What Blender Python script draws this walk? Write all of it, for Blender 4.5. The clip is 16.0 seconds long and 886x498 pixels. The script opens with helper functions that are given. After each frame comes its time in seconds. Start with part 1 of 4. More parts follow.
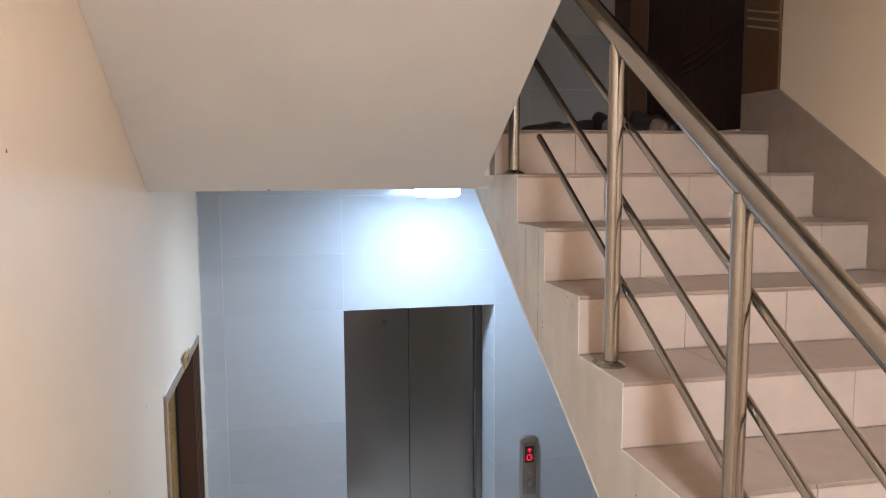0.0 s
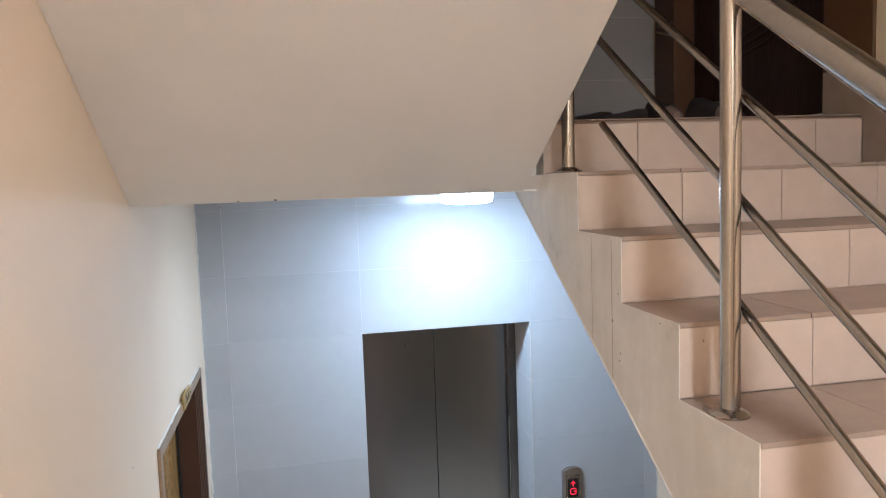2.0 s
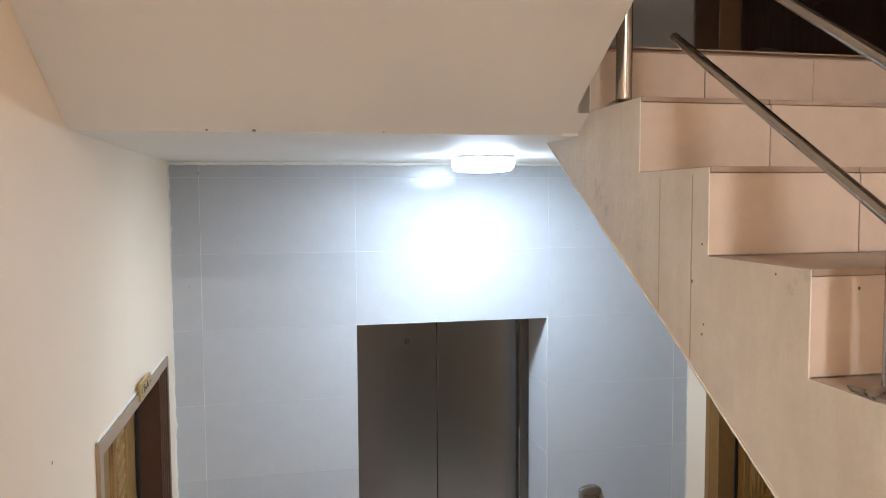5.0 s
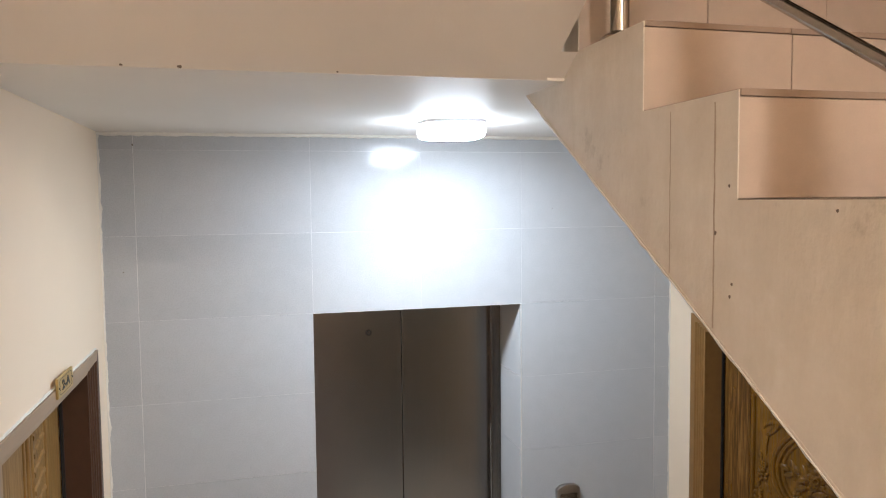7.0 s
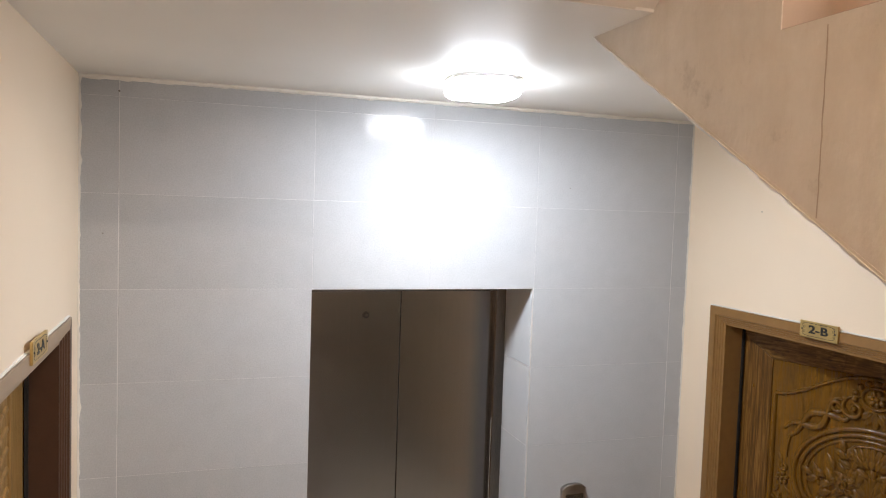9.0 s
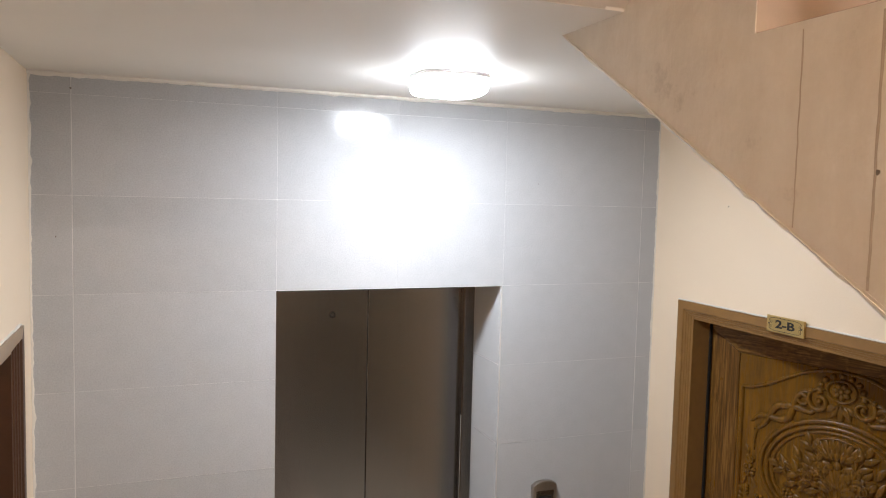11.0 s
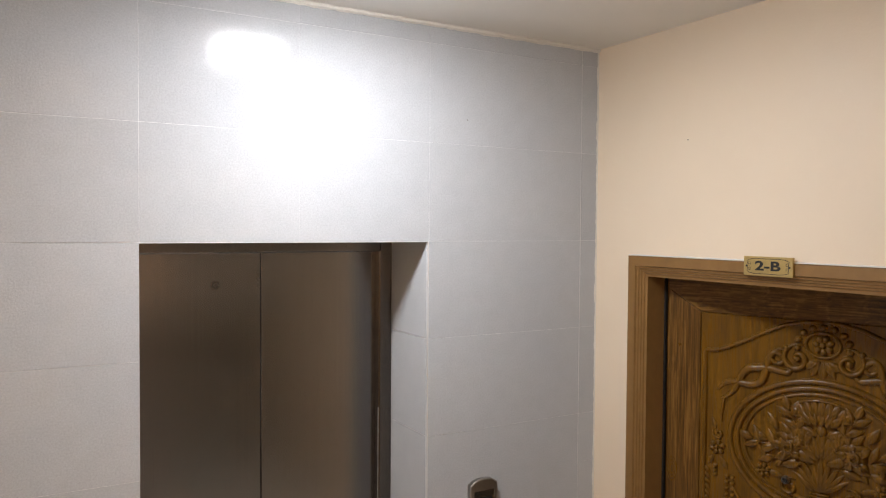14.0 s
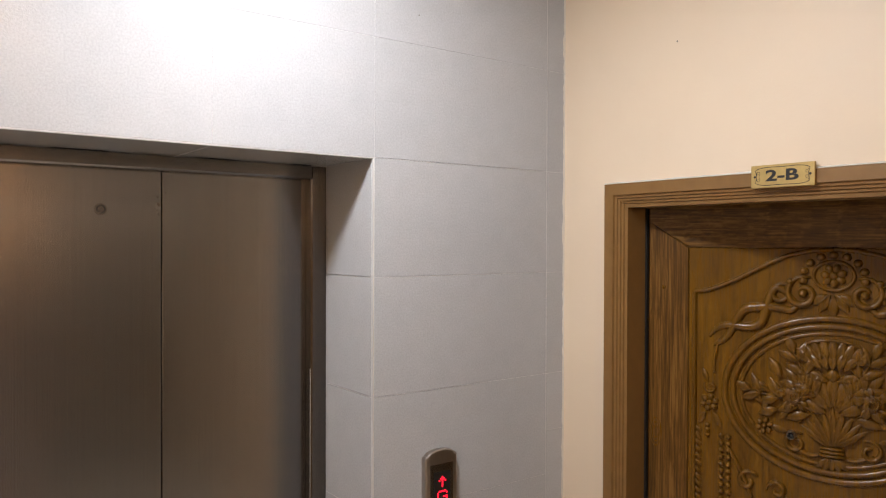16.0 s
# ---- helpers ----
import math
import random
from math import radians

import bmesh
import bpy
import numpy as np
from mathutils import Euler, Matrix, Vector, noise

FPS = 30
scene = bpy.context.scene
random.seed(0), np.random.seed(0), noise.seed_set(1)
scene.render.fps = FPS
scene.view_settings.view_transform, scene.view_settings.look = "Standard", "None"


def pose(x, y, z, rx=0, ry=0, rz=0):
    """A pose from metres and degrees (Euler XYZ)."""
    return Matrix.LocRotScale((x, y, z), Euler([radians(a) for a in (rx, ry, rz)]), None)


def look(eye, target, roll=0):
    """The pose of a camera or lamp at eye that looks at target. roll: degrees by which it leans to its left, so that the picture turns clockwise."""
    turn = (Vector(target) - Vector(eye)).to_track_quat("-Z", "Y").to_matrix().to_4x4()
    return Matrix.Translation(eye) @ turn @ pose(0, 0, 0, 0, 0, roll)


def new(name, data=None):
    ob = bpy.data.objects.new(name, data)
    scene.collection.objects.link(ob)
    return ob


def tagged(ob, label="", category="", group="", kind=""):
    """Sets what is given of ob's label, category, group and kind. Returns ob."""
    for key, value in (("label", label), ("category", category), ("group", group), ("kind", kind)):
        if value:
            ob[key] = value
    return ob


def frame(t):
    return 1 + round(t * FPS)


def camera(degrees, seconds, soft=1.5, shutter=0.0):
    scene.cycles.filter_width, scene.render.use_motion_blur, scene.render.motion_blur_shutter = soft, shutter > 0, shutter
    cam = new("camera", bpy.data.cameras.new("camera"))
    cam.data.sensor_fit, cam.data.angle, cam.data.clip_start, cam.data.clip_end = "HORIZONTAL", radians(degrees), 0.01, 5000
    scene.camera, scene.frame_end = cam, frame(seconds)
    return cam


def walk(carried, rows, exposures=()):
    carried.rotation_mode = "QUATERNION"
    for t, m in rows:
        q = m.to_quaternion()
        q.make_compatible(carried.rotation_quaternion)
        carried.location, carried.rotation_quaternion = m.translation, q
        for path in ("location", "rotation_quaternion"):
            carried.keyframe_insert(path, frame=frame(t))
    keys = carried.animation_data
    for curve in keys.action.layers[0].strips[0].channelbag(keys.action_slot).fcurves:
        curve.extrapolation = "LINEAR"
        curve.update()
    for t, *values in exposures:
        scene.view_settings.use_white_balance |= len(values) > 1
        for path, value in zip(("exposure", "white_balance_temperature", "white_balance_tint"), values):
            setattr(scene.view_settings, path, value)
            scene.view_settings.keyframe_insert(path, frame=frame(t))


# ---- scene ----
cam = camera(61.7, 16.0, 1.15)
PATH = [
    (0, (-1.296, -4.529, 3.003), (-0.883, -2.583, 2.794), -0.3),
    (0.5, (-1.336, -4.424, 2.986), (-0.942, -2.474, 2.782), -0.7),
    (1, (-1.396, -4.351, 3.004), (-0.994, -2.402, 2.806), -1.1),
    (1.5, (-1.413, -4.271, 2.977), (-1.014, -2.321, 2.784), -1.3),
    (2, (-1.307, -4.031, 2.979), (-0.913, -2.079, 2.794), -2.0),
    (2.5, (-1.194, -3.849, 2.976), (-0.808, -1.894, 2.807), -2.3),
    (3, (-1.183, -3.776, 2.958), (-0.81, -1.817, 2.795), -2.2),
    (3.5, (-1.199, -3.733, 2.953), (-0.832, -1.773, 2.793), -1.8),
    (4, (-1.274, -3.688, 2.89), (-0.904, -1.729, 2.738), -0.8),
    (6.5, (-1.259, -3.308, 2.655), (-0.788, -1.368, 2.54), -0.7),
    (7, (-1.221, -3.253, 2.642), (-0.718, -1.322, 2.51), -0.6),
    (7.5, (-1.262, -3.164, 2.58), (-0.729, -1.24, 2.457), -0.2),
    (8, (-1.341, -3.022, 2.497), (-0.773, -1.107, 2.386), 0.6),
    (10.5, (-1.39, -2.924, 2.525), (-0.718, -1.045, 2.386), 2.0),
    (11, (-1.367, -2.902, 2.536), (-0.665, -1.035, 2.393), 1.4),
    (11.5, (-1.328, -2.842, 2.52), (-0.582, -0.992, 2.366), 0.9),
    (12, (-1.22, -2.737, 2.382), (-0.43, -0.906, 2.226), 0.4),
    (12.5, (-1.143, -2.648, 2.34), (-0.293, -0.843, 2.196), 0.2),
    (13, (-1.135, -2.559, 2.317), (-0.226, -0.781, 2.205), 0.3),
    (13.5, (-1.231, -2.41, 2.223), (-0.266, -0.66, 2.143), 0.3),
    (14, (-1.277, -2.319, 2.205), (-0.277, -0.588, 2.146), 0.4),
    (14.5, (-1.253, -2.239, 2.178), (-0.217, -0.528, 2.137), 0.5),
    (15, (-1.136, -2.09, 2.026), (-0.048, -0.412, 1.999), 0.3),
    (15.5, (-1.088, -1.983, 1.998), (0.052, -0.339, 1.973), 0.3),
    (16, (-1.125, -1.863, 1.908), (0.065, -0.256, 1.889), 0.2),
]
EXPOSURES = [(0, 0.96, 4900, 4), (2, 1.00, 5000, 4), (4, 1.00, 5300, 5), (7, 0.94, 5950, 8), (8, 0.94, 6250, 11), (11, 0.91, 6500, 12), (14.5, 0.83, 6800, 14), (16, 0.95, 6950, 16)]
walk(cam, [(t, look(eye, target, roll)) for t, eye, target, roll in PATH], EXPOSURES)


# ---- plan, in metres: x across the stairwell, y towards the lift, z = 0 on the lift landing ----
XL, XR = -1.807, 0.79            # painted faces of the side walls
CEIL, FLOOR3, TOP = 2.93, 3.165, 6.1
RISE, GOING = 0.1755, 0.297
MID = FLOOR3 - 9 * RISE          # half-landing
YB = -5.1                        # wall behind the half-landing
Y3 = -1.625                      # edge of the upper floor at the head of the flight
XS = -0.46                       # open side of the rising flight
LAMP_COOL, LAMP_WARM = 103.0, 264.0

# ---- light ----
world = bpy.data.worlds.new("world")
scene.world = world
world.use_nodes = True
world.node_tree.nodes["Background"].inputs[0].default_value = (0.6, 0.65, 0.7, 1)
world.node_tree.nodes["Background"].inputs[1].default_value = 0.02


# ---- materials ----
def material(name, rough=0.6, metal=0.0):
    m = bpy.data.materials.new(name)
    m.use_nodes = True
    b = m.node_tree.nodes["Principled BSDF"]
    b.inputs["Roughness"].default_value = rough
    b.inputs["Metallic"].default_value = metal
    return m, m.node_tree, b


def coords(nt, scale=(1, 1, 1)):
    tc = nt.nodes.new("ShaderNodeNewGeometry")
    mp = nt.nodes.new("ShaderNodeMapping")
    mp.inputs["Scale"].default_value = scale
    nt.links.new(tc.outputs["Position"], mp.inputs["Vector"])
    return mp.outputs[0]


def noise_tex(nt, vec, scale, detail=4.0, rough=0.55):
    n = nt.nodes.new("ShaderNodeTexNoise")
    n.inputs["Scale"].default_value = scale
    n.inputs["Detail"].default_value = detail
    n.inputs["Roughness"].default_value = rough
    nt.links.new(vec, n.inputs["Vector"])
    return n.outputs["Fac"]


def ramp(nt, fac, stops):
    r = nt.nodes.new("ShaderNodeValToRGB")
    while len(r.color_ramp.elements) < len(stops):
        r.color_ramp.elements.new(0.5)
    for e, (p, c) in zip(r.color_ramp.elements, stops):
        e.position, e.color = p, (*c, 1)
    nt.links.new(fac, r.inputs[0])
    return r.outputs[0]


def mixed(nt, fac, a, b, mode="MIX"):
    m = nt.nodes.new("ShaderNodeMix")
    m.data_type, m.blend_type = "RGBA", mode
    for sock, v in ((m.inputs[0], fac), (m.inputs[6], a), (m.inputs[7], b)):
        if isinstance(v, (int, float)):
            sock.default_value = v
        elif isinstance(v, tuple):
            sock.default_value = (*v, 1)
        else:
            nt.links.new(v, sock)
    return m.outputs[2]


def bump(nt, b, height, strength, distance):
    n = nt.nodes.new("ShaderNodeBump")
    n.inputs["Strength"].default_value = strength
    n.inputs["Distance"].default_value = distance
    nt.links.new(height, n.inputs["Height"])
    nt.links.new(n.outputs[0], b.inputs["Normal"])


def scaled(nt, fac, lo, hi):
    m = nt.nodes.new("ShaderNodeMapRange")
    m.inputs["To Min"].default_value, m.inputs["To Max"].default_value = lo, hi
    m.inputs["From Min"].default_value, m.inputs["From Max"].default_value = 0.3, 0.7
    nt.links.new(fac, m.inputs["Value"])
    return m.outputs[0]


def paint(name, light, dark, rough=0.55, grain=140.0, relief=0.12, stain=None):
    """Rolled wall paint: broad unevenness, fine roller grain, a few stains."""
    m, nt, b = material(name, rough)
    v = coords(nt)
    big = noise_tex(nt, v, 1.6, 5)
    col = ramp(nt, big, [(0.3, dark), (0.7, light)])
    if stain:
        spots = ramp(nt, noise_tex(nt, coords(nt, (5, 5, 1.1)), 2.2, 8, 0.7), [(0.56, (0, 0, 0)), (0.74, (1, 1, 1))])
        col = mixed(nt, spots, col, stain)
    nt.links.new(col, b.inputs["Base Color"])
    fine = noise_tex(nt, v, grain, 3)
    wave = noise_tex(nt, v, 9.0, 2)
    h = mixed(nt, 0.35, fine, wave)
    bump(nt, b, h, relief, 0.006)
    nt.links.new(scaled(nt, big, rough - 0.06, rough + 0.06), b.inputs["Roughness"])
    return m


def tile(name, light, dark, rough, relief, grain=90.0, spread=0.05, speckle=0.03, speck=330.0):
    """Glazed tile: each piece a touch different, fine orange-peel relief, faint cloudy print."""
    m, nt, b = material(name, rough)
    v = coords(nt)
    info = nt.nodes.new("ShaderNodeObjectInfo")
    col = ramp(nt, noise_tex(nt, v, 14.0, 6, 0.6), [(0.3, dark), (0.7, light)])
    vary = ramp(nt, info.outputs["Random"], [(0.0, (1 - spread,) * 3), (1.0, (1.0, 1.0, 1.0))])
    col = mixed(nt, 1.0, col, vary, "MULTIPLY")
    speck = ramp(nt, noise_tex(nt, v, speck, 3, 0.7), [(0.35, (1 - speckle,) * 3), (0.65, (1.0, 1.0, 1.0))])
    col = mixed(nt, 1.0, col, speck, "MULTIPLY")
    nt.links.new(col, b.inputs["Base Color"])
    fine = noise_tex(nt, v, grain, 2)
    bump(nt, b, fine, relief, 0.004)
    nt.links.new(scaled(nt, noise_tex(nt, v, 5.0, 1), rough - 0.01, rough + 0.015), b.inputs["Roughness"])
    return m


def wood(name, light, mid, dark, rough=0.38, along=(60, 60, 3.0), span=0.14):
    """Varnished timber with grain along z and a few broad figures."""
    m, nt, b = material(name, rough)
    b.inputs["Coat Weight"].default_value = 0.2
    b.inputs["Specular IOR Level"].default_value = 0.35
    b.inputs["Coat Roughness"].default_value = 0.11
    v = coords(nt, along)
    warp = noise_tex(nt, coords(nt, (9, 9, 2.2)), 1.0, 2)
    bent = nt.nodes.new("ShaderNodeVectorMath")
    bent.operation = "MULTIPLY_ADD"
    nt.links.new(warp, bent.inputs[0])
    bent.inputs[1].default_value = (5.0, 5.0, 0.0)
    nt.links.new(v, bent.inputs[2])
    g = mixed(nt, 0.45, noise_tex(nt, bent.outputs[0], 1.0, 8, 0.65), noise_tex(nt, coords(nt, (along[0] * 3.5, along[1] * 3.5, along[2] * 2.5)), 1.0, 4, 0.6))
    broad = noise_tex(nt, coords(nt, (7, 7, 0.9)), 1.0, 3)
    col = ramp(nt, g, [(0.5 - span, dark), (0.5, mid), (0.5 + span, light)])
    col = mixed(nt, ramp(nt, broad, [(0.35, (0, 0, 0)), (0.7, (0.3, 0.3, 0.3))]), col, mid)
    nt.links.new(col, b.inputs["Base Color"])
    bump(nt, b, g, 0.35, 0.003)
    nt.links.new(scaled(nt, g, rough + 0.08, rough - 0.06), b.inputs["Roughness"])
    return m


def steel(name, base, rough, grain, smudge=0.08, brush=0.06):
    """Brushed stainless steel; grain scale along the three axes."""
    m, nt, b = material(name, rough, 1.0)
    g = noise_tex(nt, coords(nt, grain), 1.0, 4)
    smear = noise_tex(nt, coords(nt), 3.0, 5)
    nt.links.new(ramp(nt, g, [(0.3, tuple(c * 0.9 for c in base)), (0.7, base)]), b.inputs["Base Color"])
    nt.links.new(scaled(nt, smear, rough - smudge, rough + smudge), b.inputs["Roughness"])
    bump(nt, b, g, brush, 0.001)
    return m


def plain(name, colour, rough=0.5, metal=0.0, grain=60.0):
    m, nt, b = material(name, rough, metal)
    f = noise_tex(nt, coords(nt), grain, 4)
    nt.links.new(ramp(nt, f, [(0.3, tuple(c * 0.85 for c in colour)), (0.7, colour)]), b.inputs["Base Color"])
    nt.links.new(scaled(nt, f, rough - 0.05, rough + 0.05), b.inputs["Roughness"])
    return m


def glow(name, colour, strength, base=(0.8, 0.8, 0.8)):
    m, nt, b = material(name, 0.4)
    b.inputs["Base Color"].default_value = (*base, 1)
    b.inputs["Emission Color"].default_value = (*colour, 1)
    b.inputs["Emission Strength"].default_value = strength
    return m


CREAM = paint("cream_wall_paint", (0.855, 0.705, 0.535), (0.815, 0.665, 0.50), 0.5, relief=0.10)
WHITE = paint("white_ceiling_paint", (0.85, 0.815, 0.77), (0.80, 0.765, 0.715), 0.55, relief=0.10)
PLASTER, _nt, _b = material("bare_stair_plaster", 0.75)
_v = coords(_nt)
_mottle = ramp(_nt, noise_tex(_nt, _v, 5.0, 8, 0.7), [(0.26, (0.47, 0.425, 0.375)), (0.40, (0.73, 0.68, 0.615)), (0.60, (0.79, 0.745, 0.685)), (0.76, (0.87, 0.84, 0.80))])
_streak = ramp(_nt, noise_tex(_nt, coords(_nt, (9, 9, 2.2)), 1.0, 6, 0.7), [(0.42, (0.80, 0.77, 0.73)), (0.58, (1.0, 1.0, 1.0))])
_nt.links.new(mixed(_nt, 0.25, _mottle, _streak, "MULTIPLY"), _b.inputs["Base Color"])
bump(_nt, _b, mixed(_nt, 0.4, noise_tex(_nt, _v, 7.0, 5, 0.55), noise_tex(_nt, coords(_nt, (60, 60, 34)), 1.0, 5, 0.6)), 0.24, 0.02)
SOFFIT = paint("stair_underside_paint", (0.80, 0.755, 0.705), (0.745, 0.70, 0.65), 0.6, relief=0.12)
SEAM = paint("rough_white_filler", (0.80, 0.77, 0.71), (0.66, 0.62, 0.55), 0.7, grain=90.0, relief=0.6)
CONCRETE = paint("dark_concrete", (0.30, 0.28, 0.26), (0.22, 0.20, 0.19), 0.8, grain=50.0, relief=0.4)
# Strong colour speckle here stands in for the shading of the orange-peel grain.
GREY_TILE = tile("grey_wall_tile", (0.545, 0.55, 0.56), (0.515, 0.52, 0.53), 0.055, 0.13, 150.0, 0.06, 0.15, 190.0)
GREY_TILE.node_tree.nodes["Principled BSDF"].inputs["Specular IOR Level"].default_value = 0.22
GREY_TILE.node_tree.nodes["Principled BSDF"].inputs["Diffuse Roughness"].default_value = 0.8
GROUT = paint("pale_grout", (0.78, 0.77, 0.755), (0.53, 0.53, 0.53), 0.8, grain=60.0, relief=0.2)
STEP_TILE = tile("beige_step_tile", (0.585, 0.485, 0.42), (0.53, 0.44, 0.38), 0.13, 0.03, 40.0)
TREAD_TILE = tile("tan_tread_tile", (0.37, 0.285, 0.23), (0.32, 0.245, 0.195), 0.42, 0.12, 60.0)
FLOOR_TILE = tile("beige_floor_tile", (0.84, 0.79, 0.72), (0.79, 0.74, 0.66), 0.3, 0.05)
DOOR_WOOD = wood("carved_door_wood", (0.255, 0.118, 0.014), (0.165, 0.073, 0.007), (0.088, 0.037, 0.004), 0.27, (42, 42, 1.8))
STILE_WOOD = wood("grained_stile_wood", (0.27, 0.138, 0.034), (0.135, 0.058, 0.008), (0.050, 0.020, 0.003), 0.36, (75, 75, 2.4), 0.09)
RAIL_WOOD = wood("grained_rail_wood", (0.27, 0.140, 0.036), (0.140, 0.061, 0.008), (0.055, 0.023, 0.003), 0.36, (2.6, 2.6, 75), 0.10)
DARK_WOOD = wood("dark_door_wood", (0.045, 0.015, 0.004), (0.027, 0.009, 0.0025), (0.013, 0.004, 0.0012), 0.6)
UPPER_PAINT = plain("dark_casing_paint", (0.115, 0.055, 0.020), 0.5, 0.0, 25.0)
PALE_LINE = plain("pale_casing_line", (0.33, 0.24, 0.15), 0.5)
GOLD_WOOD = wood("golden_door_wood", (0.33, 0.185, 0.055), (0.26, 0.14, 0.038), (0.14, 0.07, 0.018), 0.45)
FRAME_PAINT = plain("brown_frame_paint", (0.27, 0.140, 0.043), 0.42, 0.0, 25.0)
# Door 2-A's frame paint in two tones, light and shade put into the colour.
FRAME_LIT = plain("lit_frame_tone", (0.36, 0.255, 0.165), 0.42, 0.0, 25.0)
FRAME_SHADED = plain("shaded_frame_tone", (0.075, 0.036, 0.02), 0.4, 0.0, 25.0)
LIFT_STEEL = steel("lift_steel", (0.345, 0.33, 0.315), 0.20, (700, 700, 1.5), 0.012, 0.10)
FRAME_STEEL = steel("lift_frame_steel", (0.25, 0.235, 0.22), 0.24, (200, 200, 4), 0.02)
FRAME_DARKSTEEL = steel("escutcheon_steel", (0.10, 0.095, 0.09), 0.4, (200, 200, 200), 0.02)
RAIL_STEEL = steel("rail_steel", (0.42, 0.385, 0.35), 0.19, (90, 90, 90), 0.03)
PANEL_STEEL = steel("panel_steel", (0.50, 0.47, 0.44), 0.35, (200, 200, 6))
BRASS = plain("brass_plate", (0.60, 0.42, 0.16), 0.38, 0.6, 80.0)
INK = plain("black_ink", (0.02, 0.018, 0.016), 0.45)
BLACK = plain("black_gap", (0.012, 0.011, 0.010), 0.6)
STAIN = plain("dark_drip_stain", (0.52, 0.43, 0.35), 0.8)
DIRT = plain("nail_hole_dirt", (0.19, 0.155, 0.125), 0.8)
COOL_GLOW = glow("cool_lamp_cover", (0.86, 0.93, 1.0), LAMP_COOL)
COOL_RIM = glow("cool_lamp_rim", (0.86, 0.93, 1.0), LAMP_COOL * 0.24)
WARM_RIM = glow("warm_lamp_rim", (1.0, 0.87, 0.735), LAMP_WARM * 0.12)
WARM_GLOW = glow("warm_lamp_cover", (1.0, 0.87, 0.735), LAMP_WARM)
LED_RED = glow("red_led", (1.0, 0.012, 0.035), 1.0, (0.15, 0.005, 0.005))
LAMP_WHITE = plain("white_lamp_plastic", (0.8, 0.8, 0.8), 0.4)
SHOE_DARK = plain("dark_shoe_leather", (0.035, 0.03, 0.03), 0.45)
SHOE_GREY = plain("grey_shoe_canvas", (0.04, 0.036, 0.036), 0.8)
SHOE_PALE = plain("pale_toe_cap", (0.22, 0.155, 0.13), 0.6)
RUBBER = plain("shoe_rubber", (0.10, 0.095, 0.09), 0.7)


# ---- mesh helpers ----
def box(bm, x0, x1, y0, y1, z0, z1, bevel=0.0):
    vs = [bm.verts.new((x, y, z)) for x in (x0, x1) for y in (y0, y1) for z in (z0, z1)]
    fs = [bm.faces.new([vs[i] for i in q]) for q in ((0, 1, 3, 2), (4, 6, 7, 5), (0, 4, 5, 1), (2, 3, 7, 6), (0, 2, 6, 4), (1, 5, 7, 3))]
    if bevel:
        bmesh.ops.bevel(bm, geom=list({e for f in fs for e in f.edges}), offset=bevel, segments=2, affect="EDGES", profile=0.5)
    return bm


def prism(bm, pts, place, a0, a1):
    """The outline pts, swept from a0 to a1; place(u, v, a) gives the corner in the world."""
    lo = [bm.verts.new(place(u, v, a0)) for u, v in pts]
    hi = [bm.verts.new(place(u, v, a1)) for u, v in pts]
    n = len(pts)
    fs = [bm.faces.new(lo), bm.faces.new(hi[::-1])]
    for i in range(n):
        fs.append(bm.faces.new((lo[i], hi[i], hi[(i + 1) % n], lo[(i + 1) % n])))
    bmesh.ops.recalc_face_normals(bm, faces=fs)
    return bm


def along_x(y, z, x):
    return (x, y, z)


def along_y(x, z, y):
    return (x, y, z)


def along_z(x, y, z):
    return (x, y, z)


def tube(bm, path, radius, sides=10, flat=1.0, taper=False, cap=True):
    """A round bar along the points of path."""
    path = [Vector(p) for p in path]
    rings = []
    for i, p in enumerate(path):
        d = (path[min(i + 1, len(path) - 1)] - path[max(i - 1, 0)]).normalized()
        side = d.cross(Vector((0, 0, 1)))
        side = side.normalized() if side.length > 1e-4 else Vector((1, 0, 0))
        up = side.cross(d).normalized()
        r = radius
        if taper:
            r *= 0.35 + 0.65 * math.sin(math.pi * (i + 0.5) / len(path))
        rings.append([bm.verts.new(p + side * (math.cos(2 * math.pi * k / sides) * r) + up * (math.sin(2 * math.pi * k / sides) * r * flat)) for k in range(sides)])
    for a, b in zip(rings, rings[1:]):
        for k in range(sides):
            bm.faces.new((a[k], a[(k + 1) % sides], b[(k + 1) % sides], b[k]))
    if cap:
        bm.faces.new(rings[0][::-1])
        bm.faces.new(rings[-1])
    return bm


def turned(bm, centre, profile, sides=20):
    """A lathe-turned body about a vertical axis: profile of (radius, height)."""
    cx, cy, cz = centre
    rings = [[bm.verts.new((cx + r * math.cos(2 * math.pi * k / sides), cy + r * math.sin(2 * math.pi * k / sides), cz + h)) for k in range(sides)] for r, h in profile]
    for a, b in zip(rings, rings[1:]):
        for k in range(sides):
            bm.faces.new((a[k], a[(k + 1) % sides], b[(k + 1) % sides], b[k]))
    bm.faces.new(rings[0][::-1])
    bm.faces.new(rings[-1])
    return bm


def mesh_of(name, bm, mat, smooth=False, sharp=50):
    me = bpy.data.meshes.new(name)
    bmesh.ops.recalc_face_normals(bm, faces=bm.faces)
    bm.to_mesh(me)
    bm.free()
    me.materials.append(mat)
    if smooth:
        for p in me.polygons:
            p.use_smooth = True
        me.set_sharp_from_angle(angle=radians(sharp))
    return me


def part(name, bm, mat, parent=None, label="", smooth=False, sharp=50):
    ob = new(name, mesh_of(name, bm, mat, smooth, sharp))
    ob.parent = parent
    if label:
        tagged(ob, label)
    return ob


